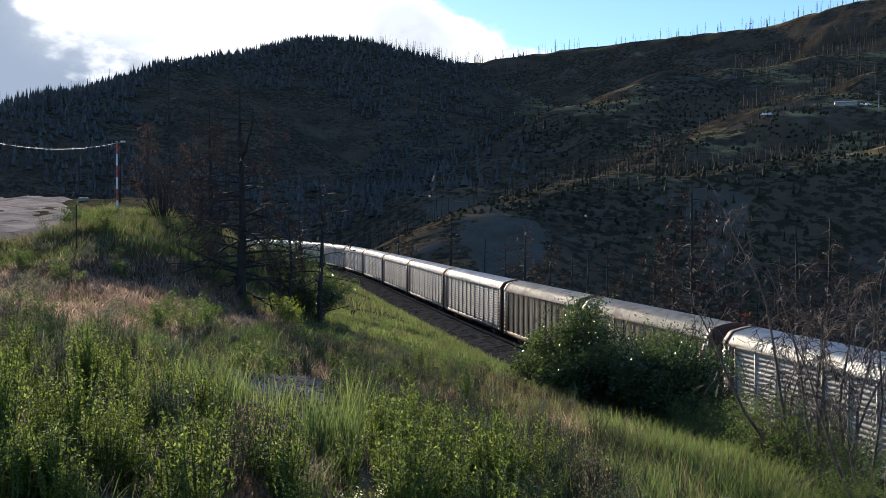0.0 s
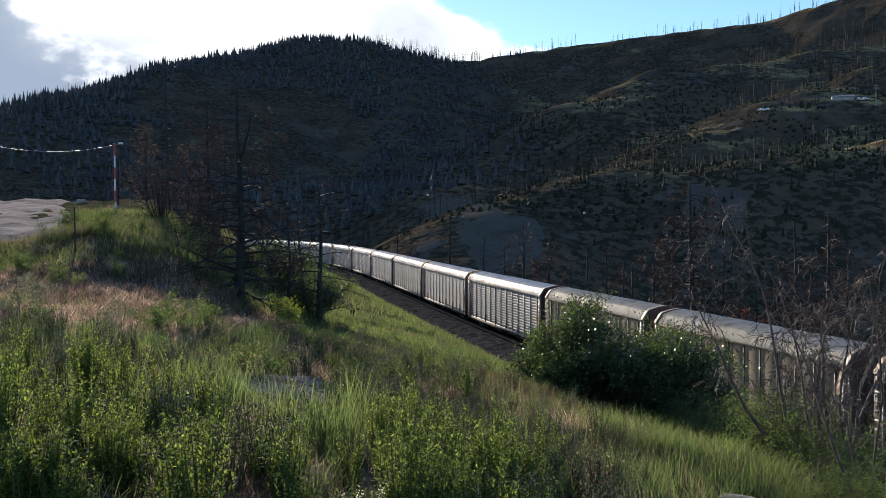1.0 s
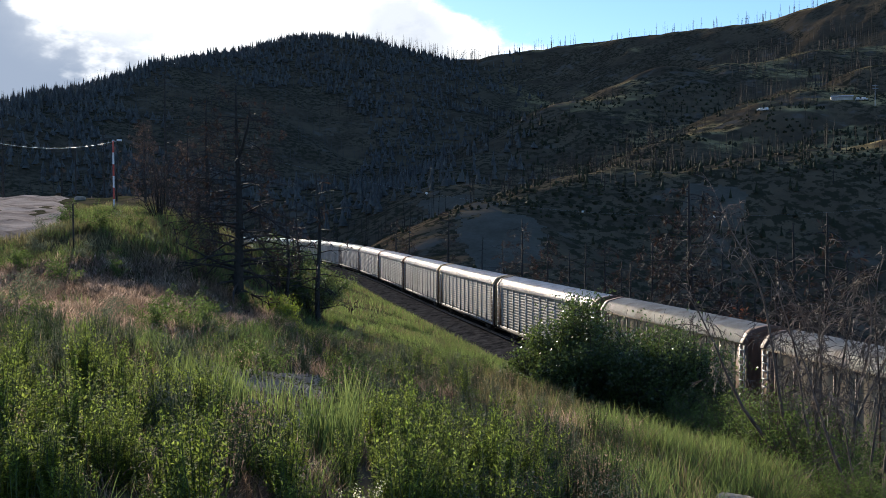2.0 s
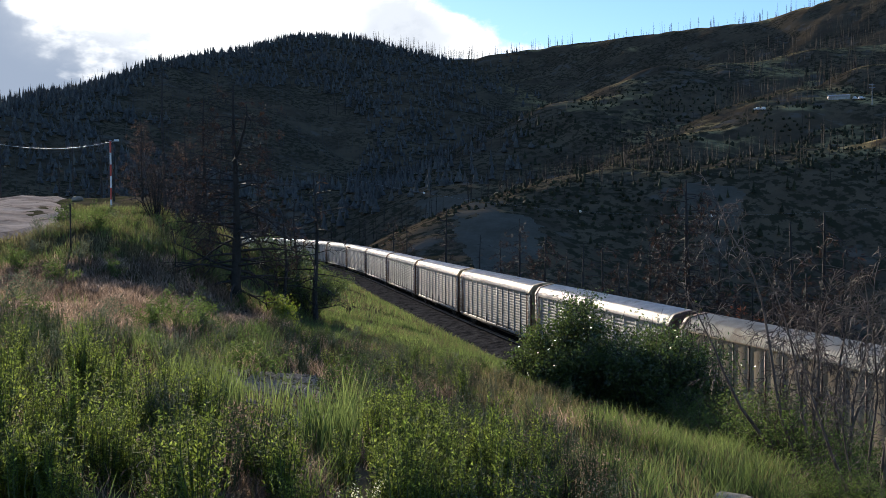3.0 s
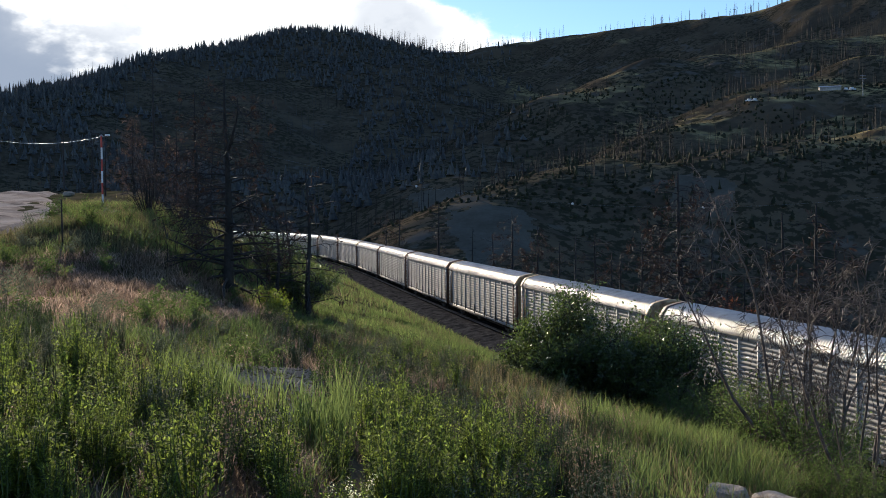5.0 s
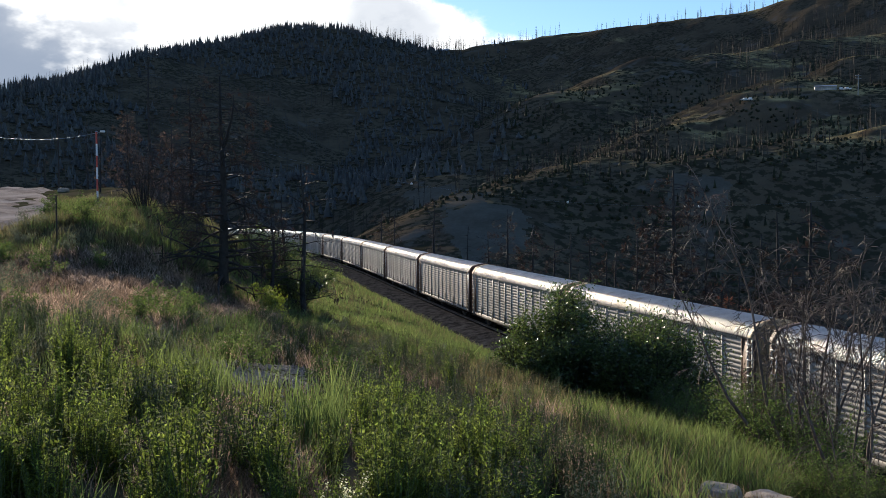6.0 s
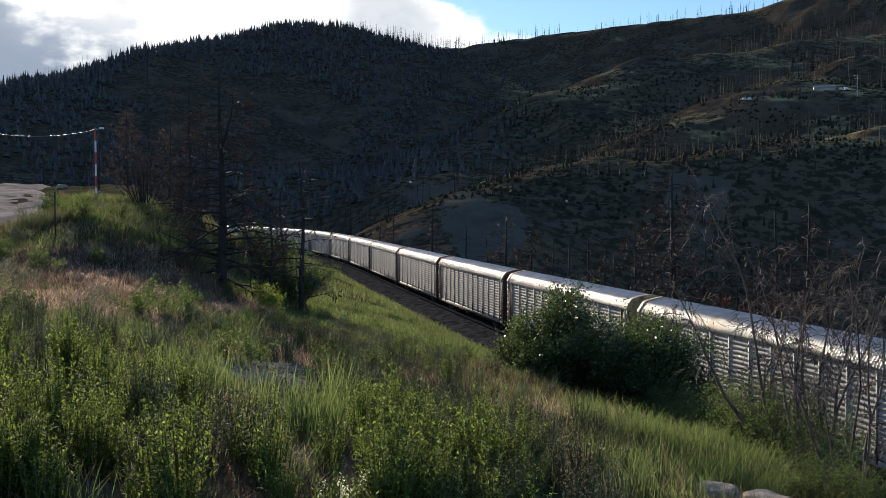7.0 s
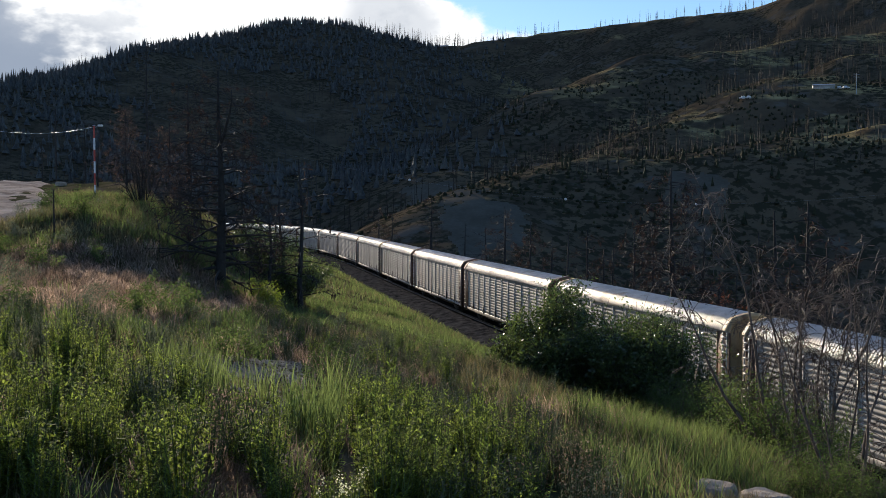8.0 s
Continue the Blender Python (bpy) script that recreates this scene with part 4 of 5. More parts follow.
def build_canyon_trees():
    """Burnt pines below the railway, on the canyon's edge."""
    kinds = [dead_pine(8.5, 31, 0.2, 84, 0.2, 7, 0.5, radius=0.19, flat=0.9, label="tall burnt pine on the canyon edge"),
             dead_pine(7.5, 32, 0.19, 54, 0.12, 7, 0.6, radius=0.13, flat=0.5, label="burnt pine on the canyon edge"),
             dead_pine(7.0, 33, 0.19, 44, 0.2, 6, 0.4, radius=0.13, flat=0.7, label="burnt pine with sparse limbs below the railway"),
             dead_pine(6.0, 34, 0.09, 24, 0.3, 3, 0.0, radius=0.09, label="bare burnt pole of a pine below the railway")]
    red = dead_pine(5.5, 35, 0.22, 46, 0.1, 6, 1.0, radius=0.06, leafmat="needle_red", label="dead pine with rust-red needles below the railway")
    spots = [(13.4, 118, 15.6, 0), (0.45, 190, 13.5, 2), (4.4, 150, 11.5, 1), (5.85, 160, 9.2, 1), (7.8, 140, 8.3, 3), (8.9, 150, 8.2, 2), (11.3, 130, 8.6, 1),
             (14.9, 120, 8.0, 3), (12.2, 135, 9.2, 3), (-2.4, 230, 12.0, 1), (-1.7, 240, 10.5, 2), (2.3, 190, 8.5, 3), (16.6, 95, 5.5, 2), (10.2, 125, 6.5, 3), (6.9, 150, 7.0, 2),
             (17.6, 105, 9.0, 1), (19.4, 90, 7.0, 0), (21.0, 95, 8.0, 2), (3.4, 175, 8.0, 2), (15.6, 110, 5.0, 1), (9.6, 140, 6.0, 1), (18.4, 120, 11.0, 3), (20.2, 130, 12.0, 1)]
    first = set()
    for b, r, top, k in spots:
        x, y = at(b, r)
        z = ground_z(x, y)
        src = kinds[k]
        ob = src if k not in first else copy_thing(src, Matrix.Identity(4))
        first.add(k)
        hs = (8.5, 7.5, 7.0, 6.0)[k]
        sc = min(max((top - z) / hs, 0.8), 6.0)
        plant(ob, x, y, b * 53, sc, 0.2)
    x, y = at(16.0, 96)
    plant(red, x, y, 20, max((4.8 - ground_z(x, y)) / 5.5, 0.6), 0.3)


build_canyon_trees()

# ---- shrubs and weeds ----


def leafy_shrub(width, height, seed, leaves, size, leafmat, name, label, stems=14, wood="deadwood", poke=0.0, group=""):
    """Stems fanning from the base, forked twigs, and leaves gathered in uneven clumps."""
    rng = random.Random(seed)
    ob = tagged(new(name), label, "shrub", group)
    leaf_s, tips = Soup(), []
    for i in range(stems):
        wood_s = Soup()
        a = rng.uniform(0, 6.283)
        out = rng.uniform(0.05, 1.0) ** 0.6
        rise = rng.uniform(0.45, 1.0) * math.sqrt(max(1 - 0.85 * out * out, 0.05))
        top = Vector((math.cos(a) * width / 2 * out, math.sin(a) * width / 2 * out, height * rise))
        p0 = Vector((math.cos(a) * 0.12 * width * out, math.sin(a) * 0.12 * width * out, -0.1))
        mid = p0.lerp(top, 0.5) + Vector((rng.uniform(-0.1, 0.1) * width, rng.uniform(-0.1, 0.1) * width, 0.10 * height))
        pts = [p0, p0.lerp(mid, 0.55), mid, mid.lerp(top, 0.5) + Vector((0, 0, 0.03 * height)), top]
        r = 0.008 * height
        wood_s.tube(pts, [r, r * 0.8, r * 0.55, r * 0.35, r * 0.12], 4)
        for _ in range(12):
            k = rng.uniform(0.12, 1.0) * 4
            j = min(int(k), 3)
            q = pts[j].lerp(pts[j + 1], k - j)
            d = Vector((rng.gauss(0, 1), rng.gauss(0, 1), rng.gauss(0.35, 0.7))).normalized()
            e = q + d * height * rng.uniform(0.08, 0.24)
            if e.z < 0.02:
                continue
            wood_s.tube([q, q.lerp(e, 0.5) + Vector((0, 0, 0.01)), e], [r * 0.3, r * 0.2, r * 0.08], 3)
            tips.append((q.lerp(e, 0.3), e))
        if rng.random() < poke:
            for _ in range(3):
                wood_s.tube([top, top + Vector((rng.uniform(-0.1, 0.1) * height, rng.uniform(-0.1, 0.1) * height, height * rng.uniform(0.07, 0.24)))], [r * 0.25, 0.007], 3)
        part_of("stem", wood_s.mesh("stem", M[wood]), ob)
    per = max(leaves // max(len(tips), 1), 1)
    for q, e in tips:
        n = int(per * rng.uniform(0.4, 1.7))
        for _ in range(n):
            p = q.lerp(e, rng.uniform(-0.2, 1.1)) + Vector((rng.gauss(0, 1), rng.gauss(0, 1), rng.gauss(0, 1))) * height * 0.045
            if p.z < 0.02:
                continue
            d = Vector((rng.gauss(0, 1), rng.gauss(0, 1), rng.gauss(0.25, 0.8))).normalized()
            s = d.cross(Vector((rng.gauss(0, 1), rng.gauss(0, 1), rng.gauss(0, 1)))).normalized()
            ln = size * rng.uniform(0.6, 1.3)
            leaf_s.leaf(p, d, s, ln, ln * 0.45)
    part_of("foliage", leaf_s.mesh("foliage", M[leafmat]), ob)["kind"] = "stuff"
    return ob


def bare_shrub(height, seed, stems, label, width=1.6, wood="deadwood", name="bare_shrub", twigs=24, lean=0.22):
    """Tall leafless stems that lean and bow, with fine curling twigs hanging from their tops."""
    rng = random.Random(seed)
    ob = tagged(new(name), label, "shrub")
    for i in range(stems):
        s = Soup()
        a = rng.uniform(0, 6.283)
        out = rng.uniform(0.2, 1.0)
        p = Vector((math.cos(a) * width * 0.3 * out, math.sin(a) * width * 0.3 * out, -0.15))
        h = height * (1.0 if i == 0 else rng.uniform(0.4, 0.95))
        pts, cur, way = [p], p.copy(), Vector((math.cos(a) * lean * out, math.sin(a) * lean * out, 1.0)).normalized()
        n = 12
        turn = rng.uniform(0, 6.283)
        for k in range(n):
            bow = 0.12 * math.sin(k * 0.7 + turn)
            way = (way + Vector((rng.uniform(-0.09, 0.09) + bow, rng.uniform(-0.09, 0.09) + bow * 0.5, 0.03))).normalized()
            cur = cur + way * h / n
            pts.append(cur.copy())
        r = 0.0085 * height * rng.uniform(0.6, 1.1)
        s.tube(pts, [r * (1 - 0.87 * k / n) + 0.004 for k in range(n + 1)], 5)
        for _ in range(twigs):
            k = rng.uniform(0.2, 1.0) ** 0.42 * n
            m = min(int(k), n - 1)
            q = pts[m].lerp(pts[m + 1], k - m)
            w = rng.uniform(0, 6.283)
            limb(s, q, tilt(w, rng.uniform(0.3, 1.2)), height * rng.uniform(0.06, 0.22), 0.008, rng, rng.uniform(0.0, 0.5), 7, 0, None, 7)
        part_of("stem", s.mesh("stem", M[wood]), ob)
    return ob


def weed(height, seed, stems, leaves, leafmat="weed_leaf", name="leafy_weed", label="", size=0.055, flower=0):
    """Upright stems with narrow leaves all along them."""
    rng = random.Random(seed)
    ob = tagged(new(name), label or "upright green leafy weed on the slope", "weed", "weeds on the slope")
    st, lf, fl = Soup(), Soup(), Soup()
    for i in range(stems):
        a = rng.uniform(0, 6.283)
        r0 = rng.uniform(0, 0.12)
        h = height * rng.uniform(0.55, 1.0)
        lean = rng.uniform(0.02, 0.28)
        p0 = Vector((math.cos(a) * r0, math.sin(a) * r0, -0.05))
        p3 = p0 + Vector((math.cos(a) * lean * h, math.sin(a) * lean * h, h))
        pts = [p0, p0.lerp(p3, 0.35) + Vector((0, 0, 0.05)), p0.lerp(p3, 0.7) + Vector((rng.uniform(-0.03, 0.03), rng.uniform(-0.03, 0.03), 0.03)), p3]
        st.tube(pts, [0.006, 0.005, 0.004, 0.002], 3)
        for j in range(leaves):
            k = (0.1 + 0.9 * (j + rng.random()) / leaves) * 3
            m = min(int(k), 2)
            q = pts[m].lerp(pts[m + 1], k - m)
            w = rng.uniform(0, 6.283)
            d = tilt(w, rng.uniform(-0.1, 0.9))
            sd = d.cross(Vector((0, 0, 1))).normalized()
            ln = size * rng.uniform(0.6, 1.4) * (1.25 - 0.2 * k)
            lf.leaf(q, d, (sd + Vector((0, 0, rng.uniform(-0.5, 0.5)))).normalized(), ln, ln * 0.38)
        if flower and rng.random() < flower:
            for _ in range(14):
                q = p3 + Vector((rng.gauss(0, 0.02), rng.gauss(0, 0.02), rng.gauss(0, 0.03)))
                d = Vector((rng.gauss(0, 1), rng.gauss(0, 1), rng.gauss(0.4, 0.6))).normalized()
                fl.leaf(q, d, d.orthogonal().normalized(), 0.02, 0.017)
    part_of("stalk", st.mesh("stalk", M["weed_stem"]), ob)["kind"] = "stuff"
    part_of("foliage", lf.mesh("foliage", M[leafmat]), ob)["kind"] = "stuff"
    if fl.n:
        part_of("blossom", fl.mesh("blossom", M["petal"]), ob, "pale yellow flowers")["kind"] = "stuff"
    return ob


def build_shrubs():
    # the glossy bush that hides the train
    x, y = at(8.9, 37)
    plant(leafy_shrub(6.8, 4.2, 41, 66000, 0.115, "bush_leaf", "broadleaf_bush", "large dark green glossy-leaved bush below the slope", 60, "char", poke=0.8), x, y)
    x, y = at(6.6, 37)
    plant(leafy_shrub(4.4, 3.0, 42, 18000, 0.11, "bush_leaf", "broadleaf_bush", "dark green glossy-leaved bush with sunlit edge", 40, "char", poke=0.3), x, y)
    x, y = at(11.8, 36)
    plant(leafy_shrub(5.2, 4.5, 43, 36000, 0.11, "bush_leaf", "broadleaf_bush", "dark green bush with bare twigs on its shaded side", 44, "char", poke=0.6), x, y)
    # bare thicket, with greenery at its foot
    for seed, b, r, h, n, top in ((44, 20.4, 26, 8.0, 9, 2.4), (45, 22.6, 20, 6.4, 7, -1.0), (46, 17.3, 28, 4.6, 3, -4.0)):
        plant_top(bare_shrub(h, seed, n, "tall leafless grey-brown shrub with curling twigs", lean=0.34), h, b, r, top)
    foot = leafy_shrub(3.4, 2.3, 47, 11000, 0.065, "shrub_leaf", "green_shrub", "green shrub at the foot of bare stems", 30, poke=0.4, group="shrubs in the cutting")
    rest = [(14.6, 31, 0.9), (16.0, 29, 1.05), (18.8, 26.5, 1.15), (20.4, 24, 0.8), (18.2, 31, 1.2), (20.2, 28, 1.0), (23.4, 18, 0.5), (20.4, 18.5, 0.5), (13.2, 33, 0.8), (22.0, 19, 0.55)]
    plant(foot, *at(17.3, 27))
    for b, r, k in rest:
        plant(copy_thing(foot, Matrix.Identity(4)), *at(b, r), b * 91, k)
    plant(bare_shrub(0.95, 56, 3, "small charred dead twig in the grass", 0.3, "char", "dead_twig", 3), *at(-6.4, 13))
    plant(bare_shrub(0.8, 57, 2, "small charred dead twig in the grass", 0.3, "char", "dead_twig", 3), *at(-3.0, 17))
    # greenery under the burnt pines
    x, y = at(-7.0, 58)
    plant(leafy_shrub(5.4, 3.3, 49, 18000, 0.10, "bush_leaf", "green_shrub", "dark green shrub under the burnt pines", 36, "char"), x, y)
    x, y = at(-8.8, 60)
    plant(leafy_shrub(4.4, 2.8, 50, 14000, 0.10, "bush_leaf", "green_shrub", "dark green shrub under the burnt pines", 32, "char"), x, y)
    x, y = at(-8.1, 46)
    plant(leafy_shrub(1.9, 1.9, 51, 3000, 0.09, "lime_leaf", "yellow_green_shrub", "yellow-green young shrub in the sun", 18), x, y)
    x, y = at(-9.0, 47)
    plant(leafy_shrub(1.2, 1.3, 52, 2000, 0.08, "lime_leaf", "yellow_green_shrub", "yellow-green young shrub in the sun", 12), x, y)
    # brown scorched thicket on the mound's flank
    for i, (b, r, w, h) in enumerate(((-14.7, 60, 3.2, 4.6), (-12.9, 57, 2.6, 3.0), (-12.4, 50, 1.9, 2.0))):
        x, y = at(b, r)
        plant(leafy_shrub(w, h, 60 + i, 900, 0.08, "burnt_leaf", "scorched_shrub", "brown scorched shrub with dry twigs", 20, "char", poke=0.8), x, y)
    sage = leafy_shrub(1.5, 1.0, 70, 1300, 0.06, "sage", "sagebrush", "grey-green sagebrush on the slope", 11, group="sagebrush on the mound")
    green = leafy_shrub(1.6, 1.05, 71, 1500, 0.065, "shrub_leaf", "low_shrub", "low green shrub on the slope", 11, group="low shrubs on the mound")
    first = {0: sage, 1: green}
    spots = [(-19.8, 38, 1, 1.2), (-20.9, 34, 0, 1.1), (-17.6, 47, 1, 1.3), (-18.6, 42, 0, 1.0), (-16.2, 50, 1, 1.0), (-21.8, 40, 1, 1.2), (-19.0, 52, 1, 1.3),
             (-22.4, 28, 0, 1.2), (-13.8, 33, 1, 1.1), (-12.7, 34, 1, 1.0), (-18.1, 25, 0, 0.9), (-14.6, 30, 1, 0.9), (-11.3, 40, 0, 0.8), (-10.4, 44, 1, 0.9),
             (-17.0, 55, 0, 1.1), (-20.3, 47, 0, 1.0), (-15.1, 46, 0, 0.8), (-21.3, 24, 1, 1.0), (-6.2, 38, 1, 0.8), (-4.6, 44, 0, 0.8)]
    spots += [(-15.6, 28, 1, 1.0), (-14.0, 27, 1, 1.15), (-12.6, 29, 1, 1.2), (-16.9, 30, 0, 0.9), (-11.9, 27, 0, 0.8)]
    rng = random.Random(77)
    for _ in range(60):
        b, r = rng.uniform(-23, 2), rng.uniform(19, 62)
        x, y = at(b, r)
        if x < -17 and y > 42:
            continue
        spots.append((b, r, rng.choice((0, 1, 1)), rng.uniform(0.35, 0.95)))
    for b, r, k, sc in spots:
        ob = first.pop(k, None) or copy_thing((sage, green)[k], Matrix.Identity(4))
        plant(ob, *at(b, r), b * 77, sc)


build_shrubs()


def build_weeds():
    rng = random.Random(7)
    kinds = [weed(1.1, 81, 24, 54, size=0.06), weed(0.9, 82, 24, 48, size=0.055), weed(0.7, 83, 24, 40, size=0.05),
             weed(0.8, 84, 18, 34, flower=0.22, size=0.055, name="flowering_weed", label="leafy weed with small pale yellow flowers"),
             weed(0.8, 85, 30, 26, "sage", size=0.05, name="brushy_weed", label="grey-green brushy weed on the slope"),
             weed(0.85, 86, 34, 10, "straw", size=0.05, name="dry_weed", label="dry brown brushy weed among the grass")]
    used = set()
    spots = []

    def patch(n, b0, b1, r0, r1, choice):
        for _ in range(n):
            spots.append((rng.uniform(b0, b1), rng.uniform(r0, r1), rng.choice(choice)))

    patch(50, -24.5, -12.5, 7.4, 11, (0, 1, 2))
    patch(40, -24.5, -12, 11, 15, (0, 1, 2, 4))
    patch(20, -12, -8, 8.6, 13, (1, 2, 5))
    patch(7, -9, -5, 7.8, 11, (1, 2))
    patch(44, -3.8, 2.8, 8.4, 12.5, (0, 0, 1))
    patch(22, -4, 3, 12, 18, (1, 2, 4))
    patch(4, -5.0, -2.4, 7.8, 8.8, (3,))
    patch(34, 1, 6, 8.6, 13, (0, 1, 2, 4))
    patch(64, 2.5, 10.5, 9, 20, (5, 5, 4))
    patch(130, -9, 7, 15, 40, (5, 5, 4, 4, 2))
    patch(24, -24, -8, 14, 22, (5, 1, 4))
    patch(110, -22, 4, 15, 34, (1, 2, 4, 4, 5))
    patch(60, -23, -7, 17, 27, (4, 4, 5))
    for b, r, k in spots:
        x, y = at(b, r)
        if (-11.4 < b < -9.4 and r < 9.4) or (-12.5 < b < -5.8 and 16 < r < 21.5) or (-10.5 < b < -6.0 and 11 < r < 16):
            continue
        ob = copy_thing(kinds[k], Matrix.Identity(4)) if k in used else kinds[k]
        used.add(k)
        plant(ob, x, y, rng.uniform(0, 360), rng.uniform(0.6, 1.1))


build_weeds()


def blades(name, label, material, x, y, height, width, rng, lean=0.35, lift=0.0):
    """Many curved tapering grass blades as one mesh."""
    n = len(x)
    z = land(x, y) + lift * rng.uniform(0.6, 1.1, n)
    h = height * rng.uniform(0.55, 1.15, n)
    a = rng.uniform(0, 2 * np.pi, n)
    ln = rng.uniform(0.05, lean * 2, n) * h
    f = rng.uniform(0, np.pi, n)
    wx, wy = np.cos(f) * width * 0.5, np.sin(f) * width * 0.5
    rows = []
    for k, w in ((0.0, 1.0), (0.45, 0.85), (0.8, 0.5)):
        cx, cy, cz = x + np.cos(a) * ln * k * k, y + np.sin(a) * ln * k * k, z - 0.02 + h * k * (1 - 0.12 * k)
        rows.append(np.stack([cx - wx * w, cy - wy * w, cz], -1))
        rows.append(np.stack([cx + wx * w, cy + wy * w, cz], -1))
    rows.append(np.stack([x + np.cos(a) * ln, y + np.sin(a) * ln, z + h * 0.88], -1))
    v = np.stack(rows, 1)
    b = (np.arange(n) * 7)[:, None]
    q = np.concatenate([b + np.array([[0, 1, 3, 2]]), b + np.array([[2, 3, 5, 4]])])
    t = b + np.array([[4, 5, 6]])
    me = raw(name, v.reshape(-1, 3), [q.astype(np.int32), t.astype(np.int32)], material)
    tagged(new(name, me), label, "grass", kind="stuff")


def scatter(rng, n, b0, b1, r0, r1):
    """Random places by bearing and distance, evenly over the ground."""
    b = np.radians(rng.uniform(b0, b1, n))
    r = np.sqrt(rng.uniform(r0 * r0, r1 * r1, n))
    return r * np.sin(b), r * np.cos(b)


def tussocks(rng, n, per, b0, b1, r0, r1, size):
    """Places gathered round scattered centres, with one height factor for each tussock."""
    cx, cy = scatter(rng, n, b0, b1, r0, r1)
    k = rng.uniform(0.35, 1.25, n)
    m = np.maximum((per * k).astype(int), 2)
    x, y = np.repeat(cx, m), np.repeat(cy, m)
    w = np.repeat(size * (0.5 + 0.7 * k), m)
    return x + rng.normal(0, 1, len(x)) * w, y + rng.normal(0, 1, len(x)) * w, np.repeat(k, m)


def build_grass():
    rng = np.random.default_rng(3)

    def field(x, y, scale, seed):
        return fractal(x / scale, y / scale, seed, 3)

    def free(x, y):
        right = -17.7 - 0.36 * np.maximum(y - 52, 0) - 0.012 * np.minimum(y - 51, 0) ** 2
        d, _ = line_distance(x, y)
        return ((x > right) | (y < 43)) & (d > 5.2)

    def worn(x, y):
        """Bare gravelly ground where little grows."""
        edge = 0.45 * field(x, y, 0.9, 83)
        a = ((x + 3.0) / 1.5) ** 2 + ((y - 18.6) / 2.3) ** 2
        b = ((x + 1.75) / 0.4) ** 2 + ((y - 13.0) / 2.6) ** 2
        return np.minimum(a, b) + edge < 1.0

    def dry(x, y):
        return smooth01(-x, 3.5, 8) * smooth01(y, 22, 28) * (1 - smooth01(y + 6 * smooth01(-x, 10, 15), 41, 46)) + 0.42 * field(x, y, 5, 51)

    def lay(name, label, mat, pts, height, width, lean, test, lift=0.0):
        x, y, k = pts
        m = free(x, y) & test(x, y) & (~worn(x, y) | (k < 0.42))
        blades(name, label, M[mat], x[m], y[m], height * (0.45 + 0.65 * k[m]), width, rng, lean, lift)

    lay("foreground_grass", "tall green grass in the foreground", "grass", tussocks(rng, 520, 46, -25, 25, 7.5, 24, 0.10), 0.44, 0.010, 0.35,
        lambda x, y: field(x, y, 2.4, 61) > 0.12)
    lay("foreground_weed_grass", "dull green grass and weeds in the foreground", "grass_dark", tussocks(rng, 800, 34, -25, 25, 6.5, 26, 0.16), 0.24, 0.012, 0.5,
        lambda x, y: field(x, y, 3.1, 62) > -0.15)
    lay("foreground_dry_grass", "dry straw-coloured grass among the green", "straw", tussocks(rng, 2200, 26, -25, 25, 6.5, 30, 0.15), 0.26, 0.007, 0.55,
        lambda x, y: field(x, y, 2.6, 63) > 0.0 + 0.25 * smooth01(x, -1, 2))
    lay("gap_dry_grass", "short reddish dry grass on a bare patch", "straw", tussocks(rng, 420, 22, -12.4, -6.4, 6.5, 10, 0.13), 0.2, 0.007, 0.7, lambda x, y: x > -99)
    lay("lookout_grass", "green grass round the lookout", "grass", tussocks(rng, 900, 30, 26, 334, 2, 16, 0.2), 0.4, 0.012, 0.4, lambda x, y: np.hypot(x, y) > 1.5)
    lay("lookout_weed_grass", "dull olive weedy grass round the lookout", "grass_dark", tussocks(rng, 700, 26, 26, 334, 2, 18, 0.25), 0.3, 0.014, 0.5, lambda x, y: np.hypot(x, y) > 1.5)
    lay("tall_grass", "tall bright upright grass clumps", "grass", tussocks(rng, 34, 44, -8.4, -4.4, 11, 15, 0.12), 0.78, 0.012, 0.18, lambda x, y: x > -99)
    lay("clump_grass", "tall bright upright grass clumps", "grass", tussocks(rng, 22, 44, -14, -11, 13.5, 17, 0.12), 0.7, 0.012, 0.2, lambda x, y: x > -99)
    lay("lip_grass", "long bright grass on the lip of the slope", "grass", tussocks(rng, 210, 50, 8.5, 19, 11, 24, 0.18), 0.6, 0.012, 0.35,
        lambda x, y: (field(x, y, 1.8, 79) > -0.15) & ((np.hypot(x, y) > 17.5) | (np.degrees(np.arctan2(x, y)) < 14.5)))
    lay("edge_grass", "tall bright grass along the slope's edge", "grass", tussocks(rng, 170, 40, 3, 18, 12, 40, 0.2), 0.48, 0.014, 0.25, lambda x, y: field(x, y, 2.2, 75) > -0.15)
    lay("slope_grass", "green grass tussocks over the slope", "grass", tussocks(rng, 1400, 20, -25, 14, 18, 78, 0.17), 0.42, 0.02, 0.35,
        lambda x, y: (dry(x, y) < 0.33) & (field(x, y, 4.0, 64) > 0.08))
    lay("slope_weed_grass", "dull olive weedy grass over the slope", "grass_dark", tussocks(rng, 3400, 20, -25, 14, 20, 78, 0.26), 0.36, 0.026, 0.5,
        lambda x, y: (dry(x, y) < 0.42) & (field(x, y, 4.5, 65) > -0.1))
    lay("slope_dry_grass", "tawny dry grass among the green of the slope", "straw", tussocks(rng, 3600, 16, -25, 14, 18, 70, 0.2), 0.4, 0.018, 0.55,
        lambda x, y: field(x, y, 3.5, 66) > 0.0 + 0.3 * smooth01(x, -6, 0) + 0.6 * smooth01(y, 38, 44))
